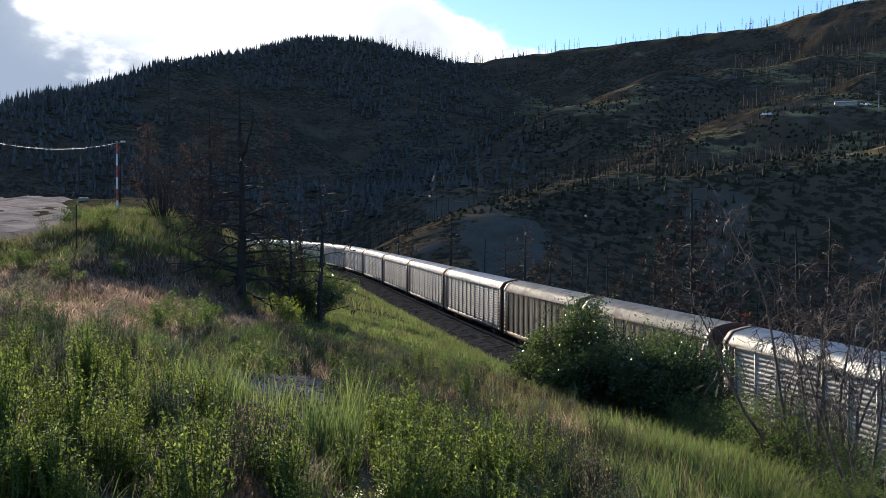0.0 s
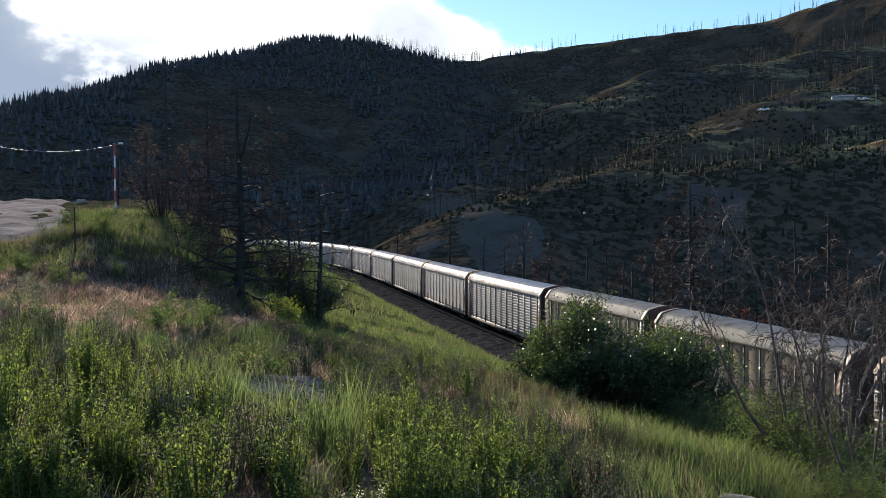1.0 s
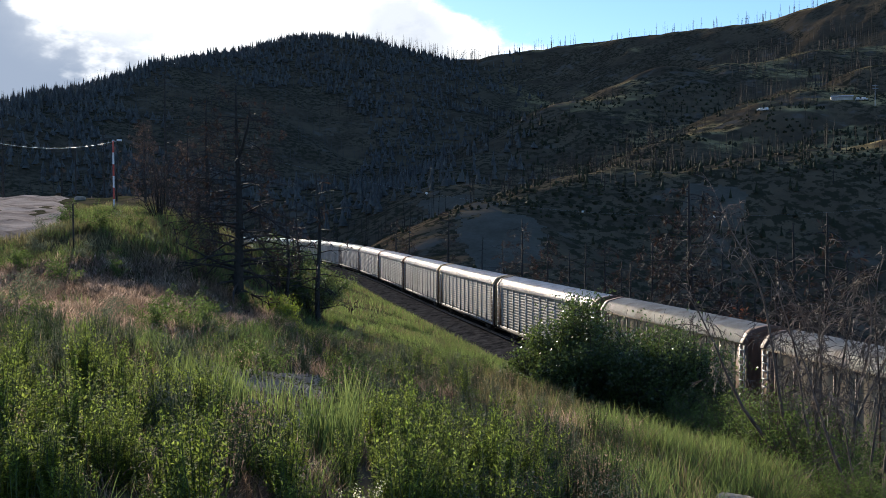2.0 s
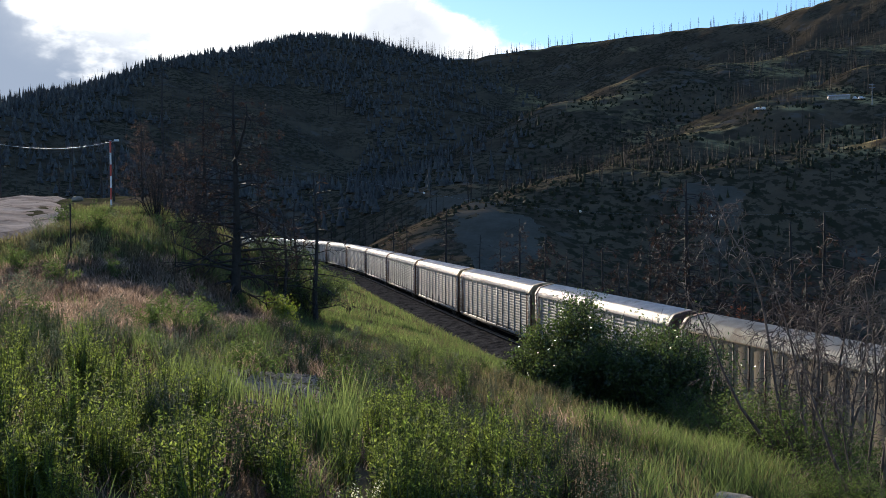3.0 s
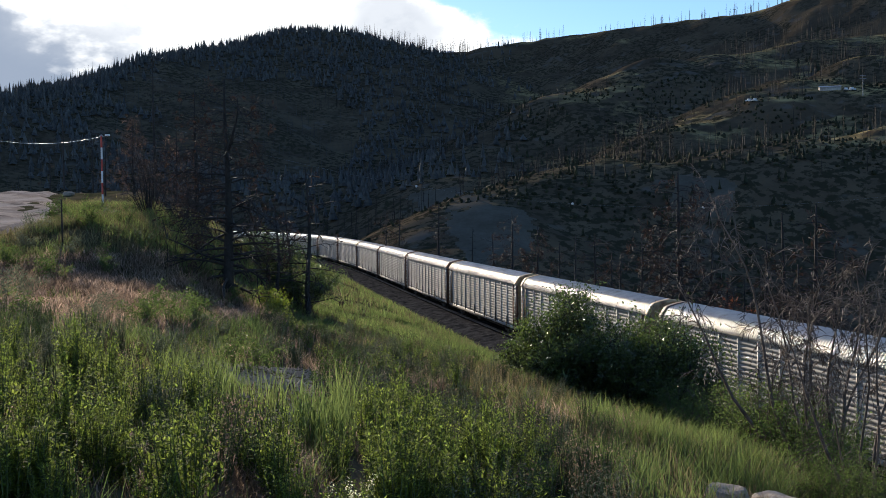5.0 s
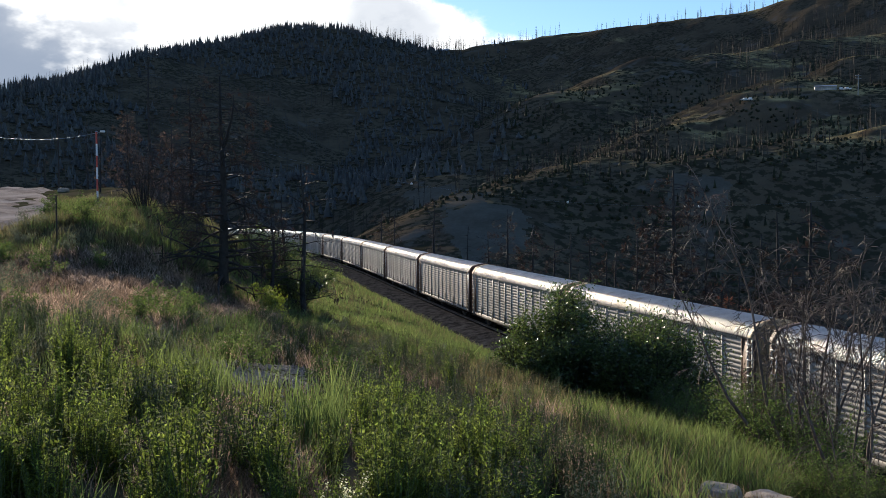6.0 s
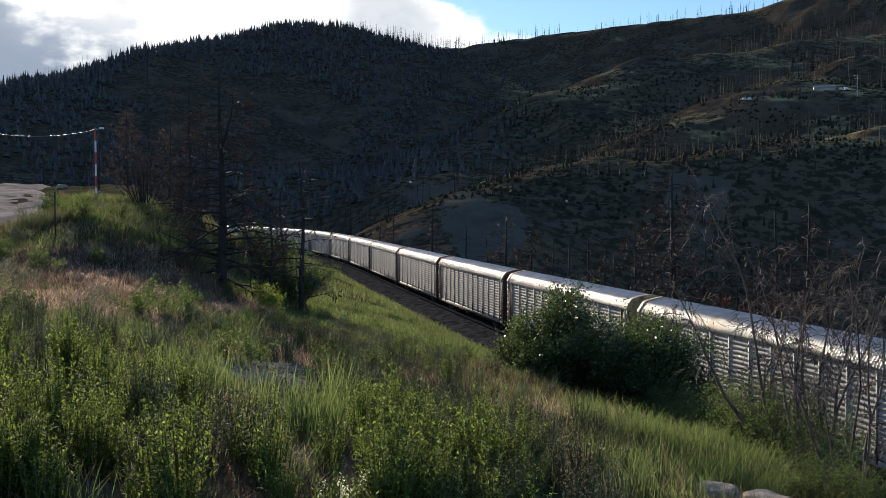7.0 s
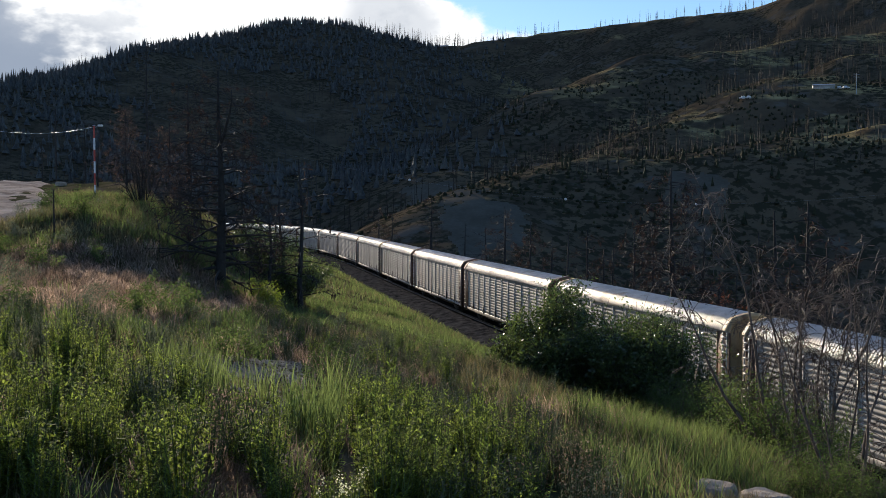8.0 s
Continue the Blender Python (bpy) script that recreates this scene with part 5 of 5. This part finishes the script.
    lay("mound_dry_grass", "pinkish brown dry cheatgrass on the mound", "straw", tussocks(rng, 5200, 18, -25, -3, 20, 58, 0.16), 0.5, 0.022, 0.6,
        lambda x, y: dry(x, y) >= 0.36)
    lay("mound_seed_heads", "pale fuzzy seed heads of dry grass on the mound", "straw_head", tussocks(rng, 2600, 14, -25, -5, 21, 50, 0.12), 0.15, 0.03, 0.8,
        lambda x, y: (dry(x, y) >= 0.36) & (field(x, y, 2.0, 91) > -0.1), 0.3)
    lay("slope_seed_heads", "pale seed heads among the foreground grass", "straw_head", tussocks(rng, 500, 10, -24, 8, 8, 24, 0.12), 0.07, 0.012, 0.8,
        lambda x, y: field(x, y, 2.6, 63) > 0.1, 0.25)
    lay("mound_foot_grass", "bright green grass clumps at the foot of the mound", "grass", tussocks(rng, 110, 46, -23, -9, 20, 32, 0.16), 0.55, 0.018, 0.3, lambda x, y: field(x, y, 3.0, 69) > 0.0)
    lay("mound_top_grass", "olive green grass along the top of the mound", "grass_dark", tussocks(rng, 1500, 20, -24, -9, 38, 68, 0.26), 0.5, 0.026, 0.4,
        lambda x, y: dry(x, y) < 0.55)
    lay("mound_crown_grass", "fresh green grass tufts along the top of the mound", "grass", tussocks(rng, 1500, 24, -24, -9, 38, 66, 0.2), 0.5, 0.022, 0.35,
        lambda x, y: (dry(x, y) < 0.5) & (field(x, y, 3.0, 77) > -0.1))
    lay("bank_grass", "bright green grass on the bank above the ballast", "grass", tussocks(rng, 2600, 14, -14, 6, 75, 190, 0.5), 0.65, 0.045, 0.4, lambda x, y: field(x, y, 5, 67) > -0.2)
    lay("near_bank_grass", "bright green grass on the bank beside the burnt pines", "grass", tussocks(rng, 1300, 22, -9, 8, 42, 84, 0.24), 0.42, 0.028, 0.4, lambda x, y: field(x, y, 4, 78) > -0.35)
    lay("bank_weed_grass", "dull green weeds on the bank above the ballast", "grass_dark", tussocks(rng, 1700, 12, -14, 6, 75, 190, 0.6), 0.6, 0.055, 0.5, lambda x, y: field(x, y, 9, 68) > -0.2)
    lay("ditch_grass", "shaded green grass in the cutting", "grass_dark", tussocks(rng, 1000, 20, 2, 26, 14, 48, 0.25), 0.5, 0.016, 0.4,
        lambda x, y: (np.hypot(x, y) > 18) | (np.degrees(np.arctan2(x, y)) < 14))


build_grass()

# ---- far woods ----


def build_far_woods():
    rng = np.random.default_rng(9)

    def cones(name, label, x, y, h, w, material, tiers=3):
        z = land(x, y)
        n = len(x)
        v, t = [], []
        base = 0
        for i in range(tiers):
            k0, k1 = 0.08 + 0.62 * i / tiers, 0.45 + 0.55 * (i + 1) / tiers
            rad = w * (1 - 0.75 * i / tiers)
            ring = []
            for j in range(5):
                a = j * 2 * np.pi / 5 + i * 0.7 + rng.uniform(-0.4, 0.4, n)
                rr = rad * rng.uniform(0.6, 1.25, n)
                ring.append(np.stack([x + np.cos(a) * rr, y + np.sin(a) * rr, z + h * (k0 + rng.uniform(-0.05, 0.05, n))], -1))
            ring.append(np.stack([x, y, z + h * min(k1, 1.0)], -1))
            v.append(np.stack(ring, 1))
        v = np.stack(v, 1)
        b = (np.arange(n * tiers) * 6)[:, None]
        t = np.concatenate([b + np.array([[j, (j + 1) % 5, 5]]) for j in range(5)])
        me = raw(name, v.reshape(-1, 3), t.astype(np.int32), material)
        tagged(new(name, me), label, "trees", kind="stuff")

    def brush(name, label, x, y, h, w, material):
        """Low rounded shrubs with ragged tops."""
        z = land(x, y)
        n = len(x)
        rows = []
        for ring, (k, s) in enumerate(((0.0, 0.8), (0.5, 1.0), (0.85, 0.55))):
            for j in range(5):
                a = j * 1.2566 + ring * 0.6 + rng.uniform(-0.35, 0.35, n)
                rr = w * s * rng.uniform(0.6, 1.2, n)
                rows.append(np.stack([x + np.cos(a) * rr, y + np.sin(a) * rr, z - 0.2 + h * (k + rng.uniform(-0.12, 0.15, n))], -1))
        rows.append(np.stack([x, y, z + h * rng.uniform(0.85, 1.1, n)], -1))
        v = np.stack(rows, 1)
        b = (np.arange(n) * 16)[:, None]
        q = np.concatenate([b + np.array([[r * 5 + j, r * 5 + (j + 1) % 5, r * 5 + 5 + (j + 1) % 5, r * 5 + 5 + j]]) for r in range(2) for j in range(5)])
        t = np.concatenate([b + np.array([[10 + j, 10 + (j + 1) % 5, 15]]) for j in range(5)])
        me = raw(name, v.reshape(-1, 3), [q.astype(np.int32), t.astype(np.int32)], material)
        tagged(new(name, me), label, "shrubs", kind="stuff")

    def poles(name, label, x, y, h, w, material):
        z = land(x, y)
        n = len(x)
        rows = []
        lx, ly = rng.uniform(-0.06, 0.06, n) * h, rng.uniform(-0.06, 0.06, n) * h
        for k, s in ((0, 1.0), (0.6, 0.7), (1.0, 0.25)):
            for a in (0.0, 2.094, 4.189):
                rows.append(np.stack([x + lx * k + np.cos(a) * w * s, y + ly * k + np.sin(a) * w * s, z - 1 + (h + 1) * k], -1))
        # a few stubs of limbs
        for k in (0.45, 0.6, 0.72, 0.84):
            a = rng.uniform(0, 6.28, n)
            ln = h * rng.uniform(0.02, 0.11, n) * (1.2 - k)
            rows.append(np.stack([x + lx * k, y + ly * k, z + h * k - w], -1))
            rows.append(np.stack([x + lx * k, y + ly * k, z + h * k + w], -1))
            rows.append(np.stack([x + lx * k + np.cos(a) * ln * 2, y + ly * k + np.sin(a) * ln * 2, z + h * (k + rng.uniform(-0.04, 0.05, n))], -1))
        v = np.stack(rows, 1)
        m = v.shape[1]
        b = (np.arange(n) * m)[:, None]
        q = np.concatenate([b + np.array([[r * 3 + j, r * 3 + (j + 1) % 3, r * 3 + 3 + (j + 1) % 3, r * 3 + 3 + j]]) for r in range(2) for j in range(3)])
        t = np.concatenate([b + np.array([[9 + 3 * j, 10 + 3 * j, 11 + 3 * j]]) for j in range(4)])
        me = raw(name, v.reshape(-1, 3), [q.astype(np.int32), t.astype(np.int32)], material)
        tagged(new(name, me), label, "trees", kind="stuff")

    def along(pts, n, b0, b1, jit):
        p = np.array(pts)
        bear = np.degrees(np.arctan2(p[:, 0], p[:, 1]))
        b = rng.uniform(b0, b1, n)
        x, y = np.interp(b, bear, p[:, 0]), np.interp(b, bear, p[:, 1])
        r = np.hypot(x, y) + rng.normal(0, jit, n)
        return r * np.sin(np.radians(b)), r * np.cos(np.radians(b))

    west, north = CRESTS["west_hill"][0], CRESTS["north_hill"][0]
    x, y = along(west, 1000, -26, -3.2, 24)
    cones("skyline_conifers", "dark conifers along the western skyline", x, y, rng.uniform(5, 15, len(x)), rng.uniform(1.2, 2.5, len(x)), M["conifer"], 4)
    x, y = along(west, 130, -3.4, 2.0, 18)
    poles("skyline_snags", "bare burnt snags along the saddle", x, y, rng.uniform(9, 22, len(x)), rng.uniform(0.2, 0.36, len(x)), M["snagwood"])
    x, y = along(north, 190, 1.5, 26, 14)
    poles("ridge_snags", "bare burnt snags along the northern ridge", x, y, rng.uniform(5, 17, len(x)), rng.uniform(0.2, 0.4, len(x)), M["snagwood"])
    x, y = scatter(rng, 7600, -27, 7, 560, 1420)
    m = (fractal(x / 120, y / 120, 71, 3) > -0.25) & (rng.random(len(x)) > smooth01(np.degrees(np.arctan2(x, y)), -5, 7))
    x, y = x[m], y[m]
    cones("west_woods", "scorched conifer woods over the western hill, paled by painted haze", x, y, rng.uniform(4.5, 11, len(x)), rng.uniform(1.5, 3.0, len(x)), M["conifer"], 4)
    x, y = scatter(rng, 3000, -27, 9, 560, 1420)
    m = rng.random(len(x)) > smooth01(np.degrees(np.arctan2(x, y)), -4, 9)
    x, y = x[m], y[m]
    poles("west_snags", "burnt trunks over the western hill, paled by painted haze", x, y, rng.uniform(7, 16, len(x)), rng.uniform(0.12, 0.22, len(x)), M["hazed_snag"])
    x, y = scatter(rng, 900, 4, 28, 400, 900)
    m = (fractal(x / 60, y / 60, 72, 3) > 0.12)
    cones("north_woods", "scattered conifers over the northern slopes", x[m], y[m], rng.uniform(2.5, 6.5, m.sum()), rng.uniform(0.8, 1.5, m.sum()), M["pine_green"], 4)
    x, y = scatter(rng, 4200, -6, 28, 450, 1150)
    m = (fractal(x / 80, y / 80, 73, 3) > -0.05)
    poles("slope_snags", "standing burnt trunks over the northern slopes", x[m], y[m], rng.uniform(7, 16, m.sum()), rng.uniform(0.12, 0.22, m.sum()), M["snagwood"])
    x, y = scatter(rng, 9000, -6, 27, 240, 800)
    d, _ = line_distance(x, y)
    m = (d < -30) & (fractal(x / 40, y / 40, 74, 3) > 0.1)
    brush("canyon_brush", "dark brush dotted over the canyon sides", x[m], y[m], rng.uniform(0.6, 2.0, m.sum()), rng.uniform(0.5, 1.3, m.sum()), M["pine_green"])


build_far_woods()

# ---- small things ----


def build_far_peak():
    """A snowy peak behind the saddle."""
    b = np.radians(np.linspace(-4.5, 6.5, 90))
    top = 4000 * np.tan(np.radians(7.2 + 1.55 * np.exp(-((np.degrees(b) - 1.3) / 1.6) ** 2) + 0.22 * fractal(np.degrees(b) * 2.2, b * 0, 14, 4)))
    rows = []
    for k in np.linspace(0, 1, 14):
        r = 4050 - 300 * k
        z = 11 + top * (1 - k) - 60 * k + 40 * fractal(np.degrees(b) * 1.7, np.full_like(b, k * 5), 12, 4) * (0.25 + k)
        rows.append(np.stack([r * np.sin(b), r * np.cos(b), z], -1))
    v = np.stack(rows, 0)
    n, m = v.shape[:2]
    i = np.arange(n - 1)[:, None] * m + np.arange(m - 1)[None, :]
    quads = np.stack([i, i + m, i + m + 1, i + 1], -1).reshape(-1, 4)
    tagged(new("backdrop_peak", raw("backdrop_peak", v.reshape(-1, 3), quads, M["rock_far"])), "distant snow-streaked mountain", "mountain", kind="structure")


def build_small_things():
    # red and white marker pole with a lamp, and its cable
    x, y = at(-17.05, 72)
    z = ground_z(x, y)
    top = EYE[2] + 72 * math.tan(radians(4.05))
    pole = tagged(new("marker_pole"), "red and white banded pole with a lamp beyond the mound", "pole")
    pole.matrix_basis = pose(x, y, z)
    h = top - z
    n = max(int(h / 0.75), 4)
    for i in range(n):
        s = Soup()
        s.tube([(0, 0, h * i / n - (0.3 if i == 0 else 0)), (0, 0, h * (i + 1) / n)], [0.06, 0.06], 10)
        part_of("band", s.mesh("band", M["red" if i % 2 else "white"], True), pole)
    s = Soup()
    s.tube([(0, 0, h), (0, 0, h + 0.08)], [0.10, 0.05], 10)
    s.tube([(0, 0, h - 0.1), (0.35, 0, h + 0.05)], [0.025, 0.025], 6)
    part_of("arm", s.mesh("arm", M["metal"]), pole)
    s = Soup()
    s.box(0.25, -0.09, h - 0.02, 0.55, 0.09, h + 0.10)
    part_of("lamp_head", bevelled(s.mesh("lamp_head", M["white"]), 0.02), pole, "white lamp head")
    s = Soup()
    a, b = Vector((x, y, top - 0.05)), Vector((*at(-25.5, 60), EYE[2] + 60 * math.tan(radians(4.6))))
    pts = [a.lerp(b, k / 16) - Vector((0, 0, 0.75 * (1 - (2 * k / 16 - 1) ** 2))) for k in range(17)]
    s.tube(pts, [0.014] * 17, 5)
    tagged(new("overhead_cable", s.mesh("overhead_cable", M["cable"])), "sagging grey cable running from the banded pole", "cable")
    x, y = at(-25.5, 60)
    s = Soup()
    s.tube([(0, 0, -0.3), (0, 0, EYE[2] + 60 * math.tan(radians(4.6)) - ground_z(x, y))], [0.12, 0.09], 8)
    p = tagged(new("utility_pole", s.mesh("utility_pole", M["deadwood"], True)), "weathered wooden pole carrying the cable", "pole")
    p.matrix_basis = pose(x, y, ground_z(x, y))
    # thin dark pole and the marker stake
    x, y = at(-18.9, 90)
    s = Soup()
    s.tube([(0, 0, -0.3), (0, 0, 6.0)], [0.07, 0.05], 6)
    tagged(new("thin_pole", s.mesh("thin_pole", M["char"], True)), "thin dark pole beyond the road", "pole").matrix_basis = pose(x, y, ground_z(x, y))
    x, y = at(-19.05, 43)
    s = Soup()
    s.box(-0.028, -0.012, -0.3, 0.028, 0.012, 2.0)
    s.box(-0.008, 0.012, -0.3, 0.008, 0.035, 2.0)
    tagged(new("marker_stake", s.mesh("marker_stake", M["iron"])), "dark steel stake in the grass beside the road", "stake").matrix_basis = pose(x, y, ground_z(x, y), 0, 0, 20)
    # rocks
    def rock(b, r, w, seed, label):
        rng = random.Random(seed)
        bm = bmesh.new()
        bmesh.ops.create_icosphere(bm, subdivisions=3, radius=1.0)
        for v in bm.verts:
            k = 1 + 0.22 * noise.noise(v.co * 1.3 + Vector((seed, 0, 0))) + 0.07 * noise.noise(v.co * 4 + Vector((0, seed, 0)))
            v.co = Vector((v.co.x * w * 0.5 * k, v.co.y * w * 0.4 * k, max(min(v.co.z, 0.62 + 0.05 * v.co.x), -0.6) * w * 0.36 * k))
        me = bpy.data.meshes.new("rock")
        bm.to_mesh(me)
        bm.free()
        me.materials.append(M["stone"])
        x, y = at(b, r)
        tagged(new("rock", me), label, "rock", "rocks on the slope").matrix_basis = pose(x, y, ground_z(x, y) + w * 0.08, 0, 0, seed * 37)

    rock(15.6, 16.2, 0.75, 3, "flat pale grey rock in the grass")
    rock(18.2, 16.5, 0.85, 4, "rounded grey rock beside the grass edge")
    rock(21.2, 17.0, 0.5, 5, "small grey rock under the shrubs")
    rock(-18.7, 88, 0.9, 6, "pale boulder at the road's edge")
    # pebbles of the bare patches
    rng = np.random.default_rng(12)
    n = 5200
    far = np.arange(n) < 3600
    px = np.where(far, -3.0 + 1.0 * rng.normal(0, 1, n), -1.75 + 0.32 * rng.normal(0, 1, n))
    py = np.where(far, 18.6 + 1.6 * rng.normal(0, 1, n), 13.0 + 1.5 * rng.normal(0, 1, n))
    k = rng.uniform(0.012, 0.04, n) * np.where(rng.random(n) < 0.06, 2.2, 1.0)
    shape = np.array([(-1, -0.8, -0.3), (1, -0.9, -0.3), (0.9, 1, -0.3), (-1, 0.8, -0.3), (0.1, 0.0, 0.7)])
    v = shape[None] * (k[:, None, None] * rng.uniform(0.7, 1.3, (n, 5, 3)))
    v = v + np.stack([px, py, land(px, py)], -1)[:, None, :]
    b = (np.arange(n) * 5)[:, None]
    t = np.concatenate([b + np.array([[a, (a + 1) % 4, 4]]) for a in range(4)])
    tagged(new("pebbles", raw("pebbles", v.reshape(-1, 3), t.astype(np.int32), M["stone"])), "grey pebbles on a bare dirt patch", "stones", kind="stuff")
    # cable with white marker balls over the canyon
    pts = []
    for b in np.linspace(-14, 24, 60):
        e = 0.04 + 0.0056 * (b - 14.6) ** 2
        pts.append(Vector((*at(b, 300), EYE[2] + 300 * math.tan(radians(e)))))
    s = Soup()
    s.tube(pts, [0.012] * len(pts), 4)
    line = tagged(new("canyon_cable", s.mesh("canyon_cable", M["cable"])), "thin power cable spanning the canyon with marker balls", "cable")
    for b in (-0.73, 7.65, 14.5):
        bm = bmesh.new()
        bmesh.ops.create_uvsphere(bm, u_segments=14, v_segments=9, radius=0.36)
        e = 0.04 + 0.0056 * (b - 14.6) ** 2
        ob = part("marker_ball", bm, M["white"], line, "white marker ball")
        ob.location = (*at(b, 300), EYE[2] + 300 * math.tan(radians(e)))
    # long white shed and parked vehicles on the far spur
    x, y, z = on_slope(20.7, 5.85)
    shed = tagged(new("long_shed"), "long low white shed on the far spur", "building")
    shed.matrix_basis = pose(x, y, z, 0, 0, -14)
    s = Soup()
    s.box(-6, -2.5, -2.5, 6, 2.5, 1.7)
    part_of("wall", s.mesh("wall", M["galv"]), shed)
    v = [(-6.3, -2.9, 1.65), (6.3, -2.9, 1.65), (6.3, 0, 2.4), (-6.3, 0, 2.4), (6.3, 2.9, 1.65), (-6.3, 2.9, 1.65)]
    part_of("roof", raw("roof", v, np.array([(0, 1, 2, 3), (3, 2, 4, 5)]), M["metal"]), shed)
    x, y, z = on_slope(22.25, 5.5)
    mast = tagged(new("power_mast"), "slim grey power mast beside the far shed", "mast")
    mast.matrix_basis = pose(x, y, z, 0, 0, 25)
    s = Soup()
    s.tube([(0, 0, -1), (0, 0, 12)], [0.28, 0.16], 6)
    part_of("pole", s.mesh("pole", M["metal"], True), mast)
    for up in (9.6, 11.2):
        part_of("crossarm", box_mesh("crossarm", M["metal"], (-2.4, -0.12, up, 2.4, 0.12, up + 0.28)), mast)
    for i, (b, r) in enumerate(((16.75, 5.4), (17.05, 5.4), (21.45, 5.75), (21.75, 5.75))):
        x, y, z = on_slope(b, r)
        v = tagged(new("parked_truck"), "small white truck parked on the far spur", "truck", "vehicles on the far spur")
        v.matrix_basis = pose(x, y, z + 0.3, 0, 0, 20 + 30 * i)
        s = Soup()
        s.box(-2.4, -0.9, 0.2, 2.4, 0.9, 1.0)
        s.box(-0.4, -0.85, 1.0, 1.4, 0.85, 1.8)
        part_of("body", bevelled(s.mesh("body", M["white"]), 0.1), v)
        for wx in (-1.5, 1.5):
            for wy in (-0.85, 0.85):
                part_of("wheel", WHEEL, v).matrix_basis = pose(wx, wy, 0.1)


build_far_peak()
build_small_things()

motions()
